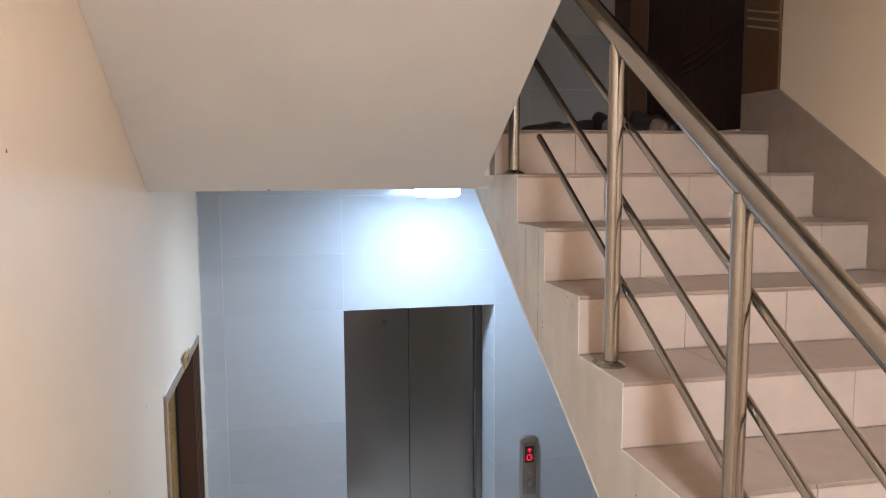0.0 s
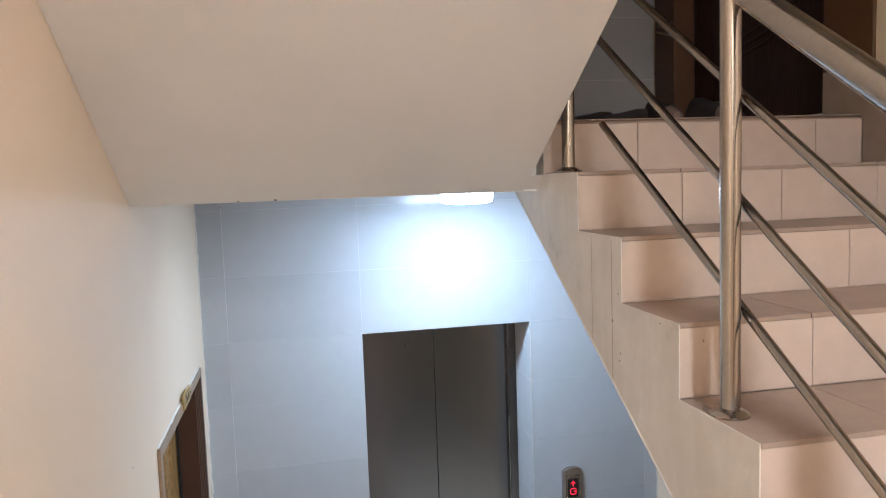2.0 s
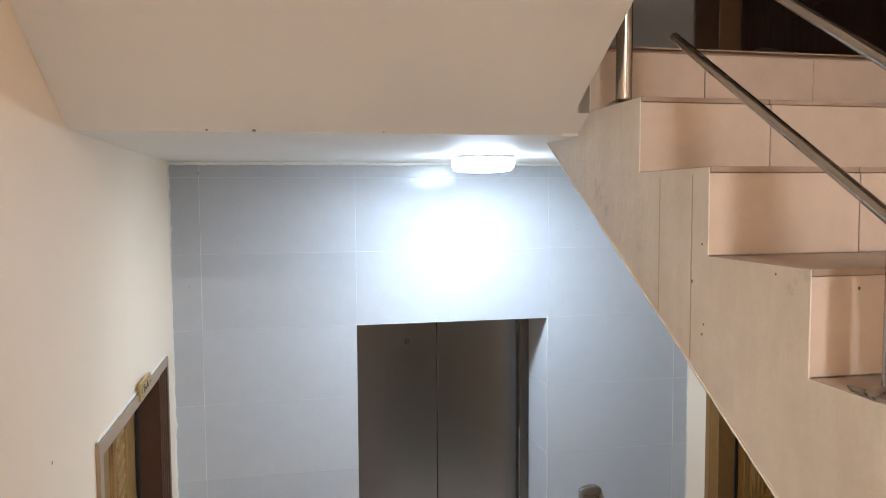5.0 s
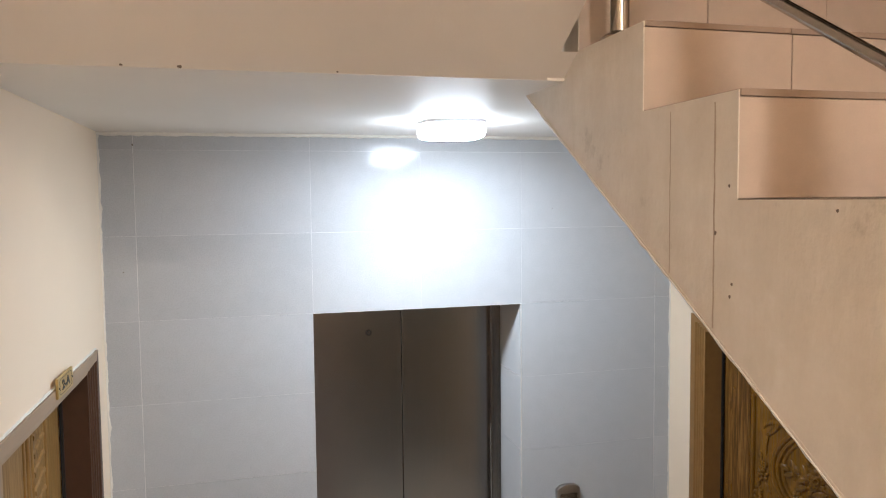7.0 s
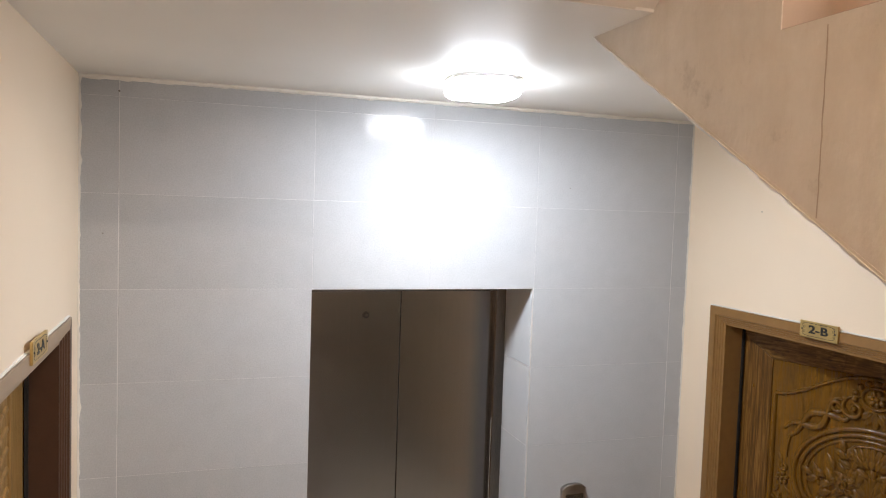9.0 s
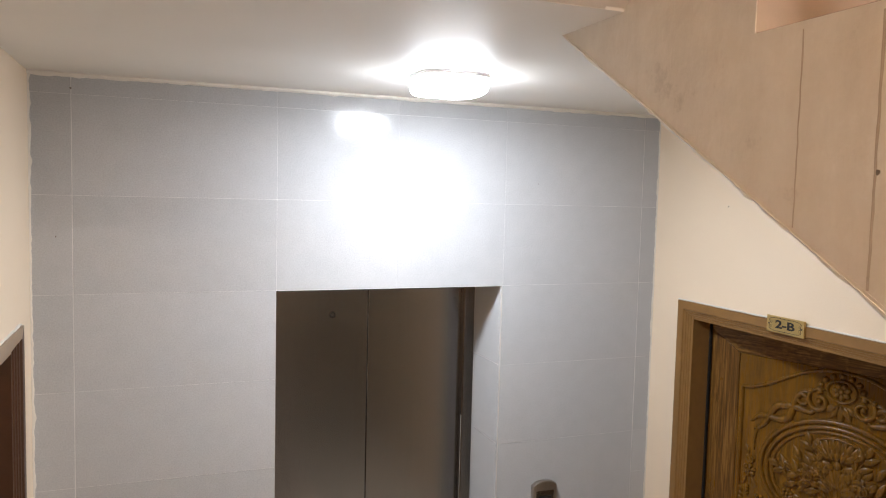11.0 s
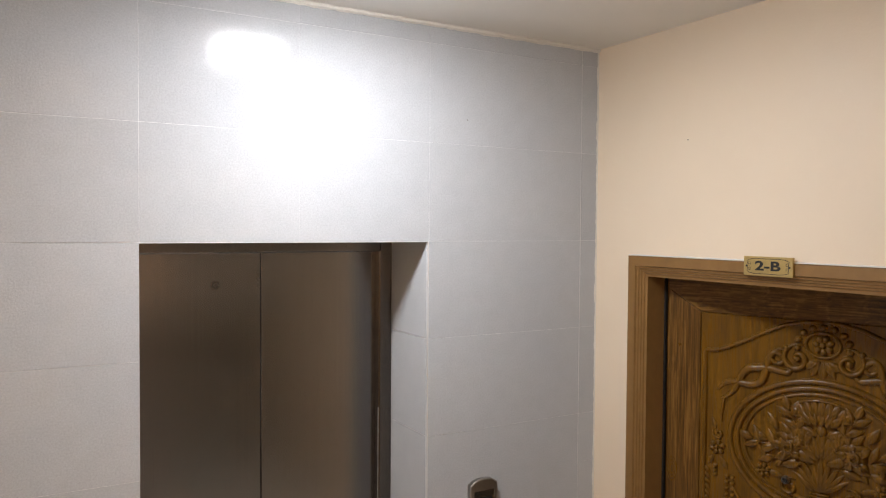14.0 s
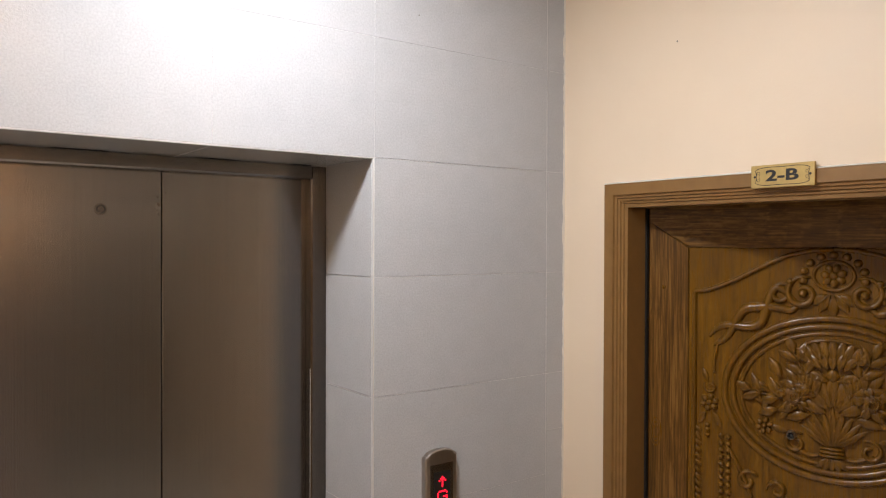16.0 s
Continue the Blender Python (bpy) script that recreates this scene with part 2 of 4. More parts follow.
def thing(name, x, y, z, label, category, group="", kind=""):
    """An Empty at the base of a thing; its parts are given in world metres and set back by child()."""
    ob = new(name)
    ob.empty_display_size = 0.1
    ob.matrix_basis = pose(x, y, z)
    return tagged(ob, label, category, group, kind)


def child(name, bm, mat, parent, label="", smooth=False, sharp=50):
    """A part given in world metres, under a thing whose origin is parent's location."""
    root = parent
    at = Vector((0, 0, 0))
    while root is not None:
        at += root.matrix_basis.translation
        root = root.parent
    bmesh.ops.translate(bm, verts=bm.verts, vec=-at)
    return part(name, bm, mat, parent, label, smooth, sharp)


def setting(name, bm, mat, label, category):
    return tagged(part(name, bm, mat), label, category, "", "structure")


B = bmesh.new


def wobble(i, a, seed=0.0):
    return a * noise.noise(Vector((i * 7.13, seed, 0.37)))


# ---- large structure ----
bm = B()
box(bm, -2.2, 1.3, -5.6, 0.8, -0.2, 0.0)
setting("floor", bm, FLOOR_TILE, "beige tiled floor of the lift landing", "floor")

bm = B()                                              # wall with door 2-A
box(bm, -2.0, XL, -5.5, -1.39, 0, TOP)
box(bm, -2.0, XL, -1.39, -0.2, 2.085, TOP)
box(bm, -2.0, XL, -0.2, 0.45, 0, TOP)
wall_left = setting("wall_west", bm, CREAM, "cream painted stairwell wall with a door opening", "wall")

bm = B()                                              # wall with door 2-B, and the door of the floor above
box(bm, XR, 0.99, -5.5, -1.41, 0, FLOOR3)
box(bm, XR, 0.99, -1.41, -0.195, 2.101, FLOOR3)
box(bm, XR, 0.99, -0.195, 0.45, 0, FLOOR3)
box(bm, XR, 0.99, -5.5, -1.67, FLOOR3, TOP)
box(bm, XR, 0.99, -1.67, -0.03, 5.35, TOP)
box(bm, XR, 0.99, -0.03, 0.45, FLOOR3, TOP)
wall_right = setting("wall_east", bm, CREAM, "cream painted stairwell wall with door openings", "wall")

bm = B()                                              # wall behind the tiles, with the lift opening
box(bm, XL, -0.9635, 0.0012, 0.45, 0, FLOOR3)
box(bm, -0.9635, 0.0015, 0.0012, 0.45, 2.1515, FLOOR3)
box(bm, 0.0015, XR, 0.0012, 0.45, 0, FLOOR3)
box(bm, XL, XR, 0.0012, 0.45, FLOOR3, TOP)
wall_lift = setting("wall_north", bm, GROUT, "lift wall clad in large grey tiles", "wall")

bm = B()
box(bm, XL, XR, YB - 0.2, YB, 0, TOP)
setting("wall_south", bm, CREAM, "cream painted wall behind the half-landing", "wall")

bm = B()
box(bm, -2.0, 0.99, -5.5, 0.45, TOP, TOP + 0.15)
setting("ceiling_upper", bm, WHITE, "white painted ceiling over the upper stairwell", "ceiling")

bm = B()                                              # ceiling over the lift landing
box(bm, XL, XR, -1.545, 0.001, CEIL, 3.03)
setting("ceiling", bm, WHITE, "white painted concrete ceiling of the lift landing", "ceiling")

bm = B()
box(bm, XL, XR, -1.545, 0.001, 3.03, FLOOR3)
box(bm, XS, XR, Y3 + 0.012, -1.545, 3.0, FLOOR3 - 0.002)
setting("floor_upper", bm, TREAD_TILE, "tiled floor slab of the storey above", "floor")

# Rooms behind the doors, closed and dark.
bm = B()
box(bm, 1.9, 2.0, -2.2, 0.45, 0, 3.0)
box(bm, 0.99, 1.9, 0.35, 0.45, 0, 3.0)
box(bm, 0.99, 1.9, -2.2, -2.1, 0, 3.0)
box(bm, 0.99, 2.0, -2.2, 0.45, 3.0, 3.1)
setting("wall_room_east", bm, CREAM, "plain cream walls of the room behind the ajar door", "wall")
bm = B()
box(bm, -2.2, -2.1, -1.6, 0.1, 0, 2.4)
setting("wall_room_west", bm, CONCRETE, "dark wall behind the closed door", "wall")
bm = B()
box(bm, 1.1, 1.2, -1.8, 0.1, FLOOR3, 5.6)
setting("wall_room_upper", bm, CONCRETE, "dark wall behind the upper door", "wall")
bm = B()
box(bm, -1.1, 0.15, 0.45, 0.55, 0, 2.4)
setting("wall_lift_shaft", bm, CONCRETE, "dark lift shaft closure behind the lift doors", "wall")


# ---- flights ----
def flight_body(name, x0, x1, y_top, z_top, away, soffit_y, soffit_z, slope, y_end, label, mat):
    """A solid stair flight. Noses step down from (y_top, z_top) in the direction away (+1 or -1 along y)."""
    pts = []
    t = 0.012
    for k in range(9):
        y = y_top + away * GOING * k
        pts.append((y - away * t, z_top - RISE * k - t))
        pts.append((y - away * t, z_top - RISE * (k + 1) - t))
    y_bot = y_top + away * GOING * 8
    low = soffit_z - slope * abs(y_end - soffit_y)
    pts += [(y_end, z_top - RISE * 9 - t), (y_end, low), (soffit_y, soffit_z)]
    if away * (soffit_y - y_top) < 0:
        pts.append((soffit_y, z_top - t))
    bm = prism(B(), pts, along_x, x0, x1)
    return setting(name, bm, mat, label, "stairs")


stairs_up = flight_body("stairs_up", XS, XR - 0.001, Y3, FLOOR3, -1, -1.285, 2.934, 0.597, -4.15,
                        "concrete stair flight with rough plastered side and beige tiled steps", PLASTER)
SIDE = []
for k in range(9):
    SIDE += [(Y3 - GOING * k - 0.0005, FLOOR3 - RISE * k - 0.0015), (Y3 - GOING * k - 0.0005, FLOOR3 - RISE * (k + 1) - 0.0015)]
SIDE += [(-4.0 - 0.15, MID - 0.0015), (-4.15, 2.934 - 0.597 * (4.15 - 1.285)), (-1.285, 2.934), (-1.546, 2.932), (-1.546, FLOOR3 - 0.0015)]
bm = prism(B(), SIDE, along_x, XS - 0.004, XS - 0.0015)
part("slab_edge", prism(B(), [(-1.546, 2.937), (-1.546, 2.985), (-1.622, 2.985), (-1.622, 2.984)], along_x, -0.511, XS - 0.0045), SOFFIT, stairs_up, "dirty plaster slab edge between the flights")
part("side_plaster", bm, PLASTER, stairs_up, "uneven trowelled plaster on the open side")
stairs_down = flight_body("stairs_down", XL + 0.001, -0.512, -4.0, MID, 1, -4.3, 1.40, 0.607, -1.62,
                          "tiled stair flight going down to the lift landing", PLASTER)
stairs_over = flight_body("stairs_over", XL + 0.001, -0.512, -1.6 - 8 * GOING, FLOOR3 + 9 * RISE, 1, -4.3, 4.578, 0.598, -1.546,
                          "white painted underside of the stair flight above", SOFFIT)

bm = B()
box(bm, XL, XR, YB, -4.15, MID - 0.2, MID)
box(bm, XL, -0.512, -4.15, -4.012, MID - 0.2, MID)
setting("half_landing", bm, TREAD_TILE, "tan tiled half-landing between the two flights", "landing")
bm = B()
box(bm, XL, XR, YB, -4.3, MID + 9 * 2 * RISE - 0.2, MID + 9 * 2 * RISE)
setting("half_landing_upper", bm, WHITE, "white painted half-landing slab overhead", "landing")


# ---- doors ----
CASING = [(0.0, -0.012), (0.036, -0.012), (0.039, -0.005), (0.046, -0.004), (0.048, 0.001), (0.055, 0.002), (0.057, 0.007),
          (0.064, 0.008), (0.066, 0.013), (0.077, 0.014), (0.077, 0.115), (0.0, 0.115)]


def door_frame(name, side, xf, y_far, y_near, z_top, label, face, jamb_mat, near_mat):
    """A moulded frame in an opening of the wall whose face is x = xf; side is +1 where the wall's depth runs to +x."""
    ob = thing(name, xf, y_far, 0, label, "door frame", "", "structure")
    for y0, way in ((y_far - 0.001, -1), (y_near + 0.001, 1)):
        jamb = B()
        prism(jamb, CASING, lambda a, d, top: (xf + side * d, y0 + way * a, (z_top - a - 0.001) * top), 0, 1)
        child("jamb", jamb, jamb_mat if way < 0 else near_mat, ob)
    head = B()
    prism(head, CASING, lambda a, d, near: (xf + side * d, (y_near + a + 0.001) if near else (y_far - a - 0.001), z_top - a - 0.0012), 0, 1)
    child("head", head, face, ob)
    for y0, way in ((y_far - 0.0785, -1), (y_near + 0.0785, 1)):
        strip = B()
        box(strip, *sorted((xf + side * 0.103, xf + side * 0.1145)), *sorted((y0, y0 + way * 0.007)), 0, z_top - 0.0785)
        child("rebate_strip", strip, BLACK, ob, "black seal strip at the back of the frame")
    return ob


door_frame("door_frame_b", 1, XR, -0.195, -1.41, 2.101, "brown painted moulded door frame around the carved door", FRAME_PAINT, FRAME_PAINT, FRAME_PAINT)
# head and near jamb coloured as lit, far jamb coloured as shaded
door_frame("door_frame_a", -1, XL, -0.2, -1.39, 2.085, "moulded door frame in the cream wall, lit head and shaded jamb put into its colours", FRAME_LIT, FRAME_SHADED, FRAME_LIT)


class Leaf:
    """A door leaf's own plane: s from the hinge, v up, w proud of its face."""

    def __init__(self, origin, s_dir, w_dir):
        self.o, self.s, self.w = Vector(origin), Vector(s_dir), Vector(w_dir)

    def __call__(self, s, v, w=0.0):
        return self.o + self.s * s + Vector((0, 0, v)) + self.w * w


def slab(bm, leaf, s0, s1, v0, v1, w0, w1, edge=0.004):
    pts = [(s0, v0), (s1, v0), (s1, v1), (s0, v1)]
    lo = [bm.verts.new(leaf(s, v, w0)) for s, v in pts]
    cs, cv = (s0 + s1) / 2, (v0 + v1) / 2
    mid = [bm.verts.new(leaf(s, v, w1 - edge)) for s, v in pts]
    hi = [bm.verts.new(leaf(s + (edge if s < cs else -edge), v + (edge if v < cv else -edge), w1)) for s, v in pts]
    bm.faces.new(lo[::-1])
    bm.faces.new(hi)
    for a, b in ((lo, mid), (mid, hi)):
        for i in range(4):
            bm.faces.new((a[i], a[(i + 1) % 4], b[(i + 1) % 4], b[i]))
    return bm


def bead(bm, leaf, path, r, rise=None, taper=False, closed=False, sides=7):
    """A half-round moulding along (s, v) points on a leaf."""
    rise = r if rise is None else rise
    n = len(path)
    rings = []
    for i, (s, v) in enumerate(path):
        a = path[(i - 1) % n] if closed or i else path[0]
        b = path[(i + 1) % n] if closed or i < n - 1 else path[-1]
        ds, dv = b[0] - a[0], b[1] - a[1]
        ln = math.hypot(ds, dv) or 1.0
        ns, nv = -dv / ln, ds / ln
        k = 1.0
        if taper:
            k = 0.25 + 0.75 * math.sin(math.pi * min(1.0, (i + 0.6) / n)) ** 0.7
        ring = []
        for j in range(sides):
            t = math.pi * j / (sides - 1)
            ring.append(bm.verts.new(leaf(s + ns * r * k * math.cos(t), v + nv * r * k * math.cos(t), rise * k * math.sin(t) - 0.001)))
        rings.append(ring)
    pairs = list(zip(rings, rings[1:])) + ([(rings[-1], rings[0])] if closed else [])
    for a, b in pairs:
        for j in range(sides - 1):
            bm.faces.new((a[j], a[j + 1], b[j + 1], b[j]))
    if not closed:
        bm.faces.new(rings[0])
        bm.faces.new(rings[-1][::-1])
    return bm


def dome(bm, leaf, s, v, rs, rv, h, turn=0.0, sides=10):
    """A rounded boss on a leaf."""
    ct, st = math.cos(turn), math.sin(turn)
    rings = []
    for f, w in ((1.0, -0.001), (0.92, h * 0.45), (0.62, h * 0.85)):
        rings.append([bm.verts.new(leaf(s + (math.cos(2 * math.pi * k / sides) * rs * ct - math.sin(2 * math.pi * k / sides) * rv * st) * f,
                                        v + (math.cos(2 * math.pi * k / sides) * rs * st + math.sin(2 * math.pi * k / sides) * rv * ct) * f, w)) for k in range(sides)])
    top = bm.verts.new(leaf(s, v, h))
    for a, b in zip(rings, rings[1:]):
        for k in range(sides):
            bm.faces.new((a[k], a[(k + 1) % sides], b[(k + 1) % sides], b[k]))
    for k in range(sides):
        bm.faces.new((rings[-1][k], rings[-1][(k + 1) % sides], top))
    return bm


def petal(bm, leaf, s, v, length, width, angle, h):
    """A pointed carved leaf that starts at (s, v) and runs at that angle, ridged along the middle with a sunk vein."""
    ca, sa = math.cos(angle), math.sin(angle)

    def at(u, q, w):
        return bm.verts.new(leaf(s + u * ca - q * sa, v + u * sa + q * ca, w))
    steps = [(0.0, 0.12), (0.2, 0.7), (0.45, 1.0), (0.7, 0.78), (0.88, 0.4), (1.0, 0.04)]
    rows = []
    for u, q in steps:
        q *= width / 2
        k = 0.4 + 0.6 * math.sin(math.pi * min(1, u + 0.15))
        rows.append([at(u * length, q, -0.001), at(u * length, q * 0.6, h * k), at(u * length, 0, h * k * 0.55), at(u * length, -q * 0.6, h * k), at(u * length, -q, -0.001)])
    for a, b in zip(rows, rows[1:]):
        for j in range(4):
            bm.faces.new((a[j], b[j], b[j + 1], a[j + 1]))
    return bm


def spiral(s, v, r0, r1, a0, turns, n=22):
    return [(s + (r0 + (r1 - r0) * i / (n - 1)) * math.cos(a0 + turns * 2 * math.pi * i / (n - 1)),
             v + (r0 + (r1 - r0) * i / (n - 1)) * math.sin(a0 + turns * 2 * math.pi * i / (n - 1))) for i in range(n)]


def ellipse(s, v, a, b, n=56):
    return [(s + a * math.cos(2 * math.pi * i / n), v + b * math.sin(2 * math.pi * i / n)) for i in range(n)]


def flower(bm, leaf, s, v, r, petals=6, h=0.011):
    for k in range(petals):
        a = 2 * math.pi * k / petals + 0.3
        dome(bm, leaf, s + 0.62 * r * math.cos(a), v + 0.62 * r * math.sin(a), r * 0.42, r * 0.34, h * 0.85, a, 8)
    dome(bm, leaf, s, v, r * 0.34, r * 0.34, h, 0, 8)
    return bm


# Carved door, ajar by twenty degrees into its room.
AJAR = radians(20)
LB = Leaf((0.909, -0.272, 0), (math.sin(AJAR), -math.cos(AJAR), 0), (-math.cos(AJAR), -math.sin(AJAR), 0))
W2, HB = 0.555, 2.06
door_b = thing("door_1", 0.909, -0.272, 0, "ajar wooden door carved with flowers and scrolls", "door", "", "structure")


def board(pts, label):
    """A flat board of the leaf with bevelled face edges; pts run round it in (s, v)."""
    bm = B()
    cs, cv = sum(p[0] for p in pts) / len(pts), sum(p[1] for p in pts) / len(pts)
    n = len(pts)
    rings = [[bm.verts.new(LB(p, q, -0.045)) for p, q in pts], [bm.verts.new(LB(p, q, -0.003)) for p, q in pts],
             [bm.verts.new(LB(p + math.copysign(0.003, cs - p), q + math.copysign(0.003, cv - q), 0.0)) for p, q in pts]]
    bm.faces.new(rings[0][::-1])
    bm.faces.new(rings[2])
    for lo, hi in zip(rings, rings[1:]):
        for i in range(n):
            bm.faces.new((lo[i], lo[(i + 1) % n], hi[(i + 1) % n], hi[i]))
    return child(label, bm, RAIL_WOOD if "rail" in label else STILE_WOOD, door_b)


INNER, MITRE = 1.892, 1.982
board([(0.0, 0.01), (0.135, 0.01), (0.135, INNER), (0.0, MITRE)], "stile")
board([(2 * W2 - 0.135, 0.01), (2 * W2, 0.01), (2 * W2, MITRE), (2 * W2 - 0.135, INNER)], "stile")
board([(0.0, MITRE + 0.0008), (0.1355, INNER + 0.0008), (2 * W2 - 0.1355, INNER + 0.0008), (2 * W2, MITRE + 0.0008), (2 * W2, HB), (0.0, HB)], "top_rail")
bm = B()
slab(bm, LB, 0.1355, 2 * W2 - 0.1355, 0.01, 0.165, -0.045, 0.0, 0.003)
child("bottom_rail", bm, RAIL_WOOD, door_b)
bm = B()
slab(bm, LB, 0.1355, 2 * W2 - 0.1355, 0.1655, INNER, -0.040, -0.003, 0.002)
child("panel", bm, DOOR_WOOD, door_b)
PB = Leaf(LB(0, 0, -0.003), LB.s, LB.w * 1.15)     # carvings stand well proud


def both(f):
    """Calls f for the two mirrored halves of the door: f(m) with m(s) the place of s on that half."""
    f(lambda d: W2 - d)
    f(lambda d: W2 + d)


def carve(name, build, label=""):
    bm = B()
    build(bm)
    return child(name, bm, DOOR_WOOD, door_b, label, True, 179)


ARCH = [(0.400, 0.20), (0.400, 0.9), (0.400, 1.5), (0.400, 1.747), (0.398, 1.754), (0.36, 1.757), (0.32, 1.772), (0.27, 1.795), (0.22, 1.823), (0.17, 1.850), (0.12, 1.872), (0.06, 1.886), (0.0, 1.890)]
both(lambda m: carve("panel_moulding", lambda bm: bead(bm, PB, [(m(d), v) for d, v in ARCH], 0.008, 0.011)))
MED = 1.445
carve("medallion_ring", lambda bm: bead(bm, PB, ellipse(W2, MED, 0.306, 0.240), 0.011, 0.010, closed=True))
carve("medallion_ring", lambda bm: bead(bm, PB, ellipse(W2, MED, 0.280, 0.217), 0.010, 0.011, closed=True))
carve("medallion_ring", lambda bm: bead(bm, PB, ellipse(W2, MED, 0.256, 0.196), 0.007, 0.007, closed=True))


def rosette(bm):
    bead(bm, PB, ellipse(W2, 1.812, 0.054, 0.043, 24), 0.006, 0.010, closed=True)
    flower(bm, PB, W2, 1.812, 0.036, 7, 0.014)
    for k in range(9):
        a = math.pi * (k - 0.3) / 7.4
        dome(bm, PB, W2 + 0.083 * math.cos(a), 1.805 + 0.068 * math.sin(a), 0.0135, 0.0125, 0.012, 0, 8)


carve("rosette", rosette)


def crown_side(m):
    def build(bm):
        sg = 1 if m(1) > m(0) else -1
        bead(bm, PB, [(W2 + sg * (p[0]), p[1]) for p in spiral(0.082, 1.757, 0.012, 0.052, 0.4, 1.25)], 0.011, 0.015, True)
        bead(bm, PB, [(W2 + sg * (p[0]), p[1]) for p in spiral(0.140, 1.752, 0.010, 0.036, 2.4, 1.0, 16)], 0.009, 0.012, True)
        dome(bm, PB, W2 + sg * 0.082, 1.757, 0.013, 0.013, 0.014)
        dome(bm, PB, W2 + sg * 0.118, 1.792, 0.012, 0.010, 0.012)
    carve("scroll", build)

    def ribbon(bm):
        sg = 1 if m(1) > m(0) else -1
        for ph in (0.0, math.pi):
            path = []
            for i in range(40):
                u = i / 39
                wave = math.sin(u * 2.7 * math.pi + ph) * 0.038 * (1 - 0.55 * u) * min(1.0, 5 * u + 0.15)
                d, v = 0.085 + 0.262 * u, 1.713 + 0.030 * math.sin(math.pi * min(1, 2.2 * u)) - 0.118 * u * u
                path.append((W2 + sg * (d + 0.5 * wave), v + wave))
            bead(bm, PB, path, 0.0155, 0.015, True)
        path = [(W2 + sg * (0.322 + 0.016 * math.sin(i * 0.24)), 1.605 - 0.0145 * i) for i in range(9)]
        bead(bm, PB, path, 0.006, 0.008, True)
    carve("ribbon", ribbon)

    def garland(bm):
        sg = 1 if m(1) > m(0) else -1
        c = 0.352
        bead(bm, PB, [(W2 + sg * p[0], p[1]) for p in spiral(c - 0.004, 1.447, 0.004, 0.022, 0.0, 1.1, 14)], 0.006, 0.010, True)
        petal(bm, PB, W2 + sg * (c + 0.005), 1.465, 0.045, 0.022, math.pi / 2 + sg * 0.4 * -1, 0.009)
        flower(bm, PB, W2 + sg * c, 1.397, 0.030, 6, 0.013)
        petal(bm, PB, W2 + sg * (c - 0.012), 1.365, 0.055, 0.026, -math.pi / 2 - sg * 0.5, 0.010)
        petal(bm, PB, W2 + sg * (c + 0.012), 1.365, 0.045, 0.022, -math.pi / 2 + sg * 0.5, 0.010)
        for k in range(3):
            dome(bm, PB, W2 + sg * (c + 0.006), 1.325 - 0.016 * k, 0.009, 0.009, 0.010)
        for k in range(18):
            v = 1.30 - 0.022 * k
            petal(bm, PB, W2 + sg * (c + 0.024), v, 0.034, 0.013, math.pi / 2 - sg * 0.9, 0.010)
            for q in (-0.011, 0.011):
                dome(bm, PB, W2 + sg * (c - 0.048 + q), v - 0.006, 0.0095, 0.0095, 0.010, 0, 7)
        bead(bm, PB, [(W2 + sg * p[0], p[1]) for p in spiral(0.235, 1.165, 0.006, 0.034, 2.0, 1.1, 16)], 0.009, 0.013, True)
        bead(bm, PB, [(W2 + sg * (0.30 - 0.012 * k), 1.27 - 0.018 * k - 0.0009 * k * k) for k in range(8)], 0.008, 0.011, True)
        bead(bm, PB, [(W2 + sg * p[0], p[1]) for p in spiral(0.15, 1.150, 0.006, 0.030, 0.5, -1.1, 16)], 0.009, 0.013, True)
    carve("garland", garland)


both(crown_side)


def crest_leaf(bm):
    for a in (-0.95, -0.5, 0.0, 0.5, 0.95):
        petal(bm, PB, W2 + 0.02 * math.sin(a), 1.755, 0.072 - 0.02 * abs(a), 0.034, -math.pi / 2 + a, 0.013)


carve("crest_leaf", crest_leaf)


def lotus(bm):
    for k in range(9):
        u = (k - 4) / 4
        petal(bm, PB, W2 + u * 0.060, 1.552 + 0.006 * (1 - u * u), 0.070 - 0.012 * u * u, 0.034, math.pi / 2 - u * 0.8, 0.014)
    for k in range(5):
        u = (k - 2) / 2
        petal(bm, PB, W2 + u * 0.030, 1.535, 0.060, 0.034, math.pi / 2 - u * 0.7, 0.017)
    bead(bm, PB, [(W2 + 0.085 * math.cos(a), 1.585 + 0.036 * math.sin(a)) for a in [math.pi * (0.05 + 0.9 * i / 16) for i in range(17)]], 0.006, 0.009, True)
    dome(bm, PB, W2, 1.517, 0.018, 0.022, 0.011)
    for q in (-1, 1):
        petal(bm, PB, W2 + q * 0.012, 1.50, 0.075, 0.034, math.pi / 2 - q * 1.25, 0.012)


def bouquet_core(bm):
    for k in range(7):
        u = (k - 3) / 3
        petal(bm, PB, W2 + 0.018 * u, 1.405 + 0.02 * (1 - u * u), 0.105 - 0.02 * abs(u), 0.044, math.pi / 2 - u * 1.15, 0.012)
    for q in (-1, 1):
        for k, (ds, v, a, ln) in enumerate(((0.055, 1.475, 0.75, 0.075), (0.075, 1.43, 0.2, 0.085), (0.06, 1.395, -0.25, 0.075), (0.14, 1.50, 1.0, 0.065), (0.175, 1.455, 0.45, 0.06), (0.15, 1.40, -0.35, 0.06))):
            petal(bm, PB, W2 + q * ds, v, ln, 0.036, a if q > 0 else math.pi - a, 0.012)


carve("lotus", lotus)
carve("bouquet_leaves", bouquet_core)


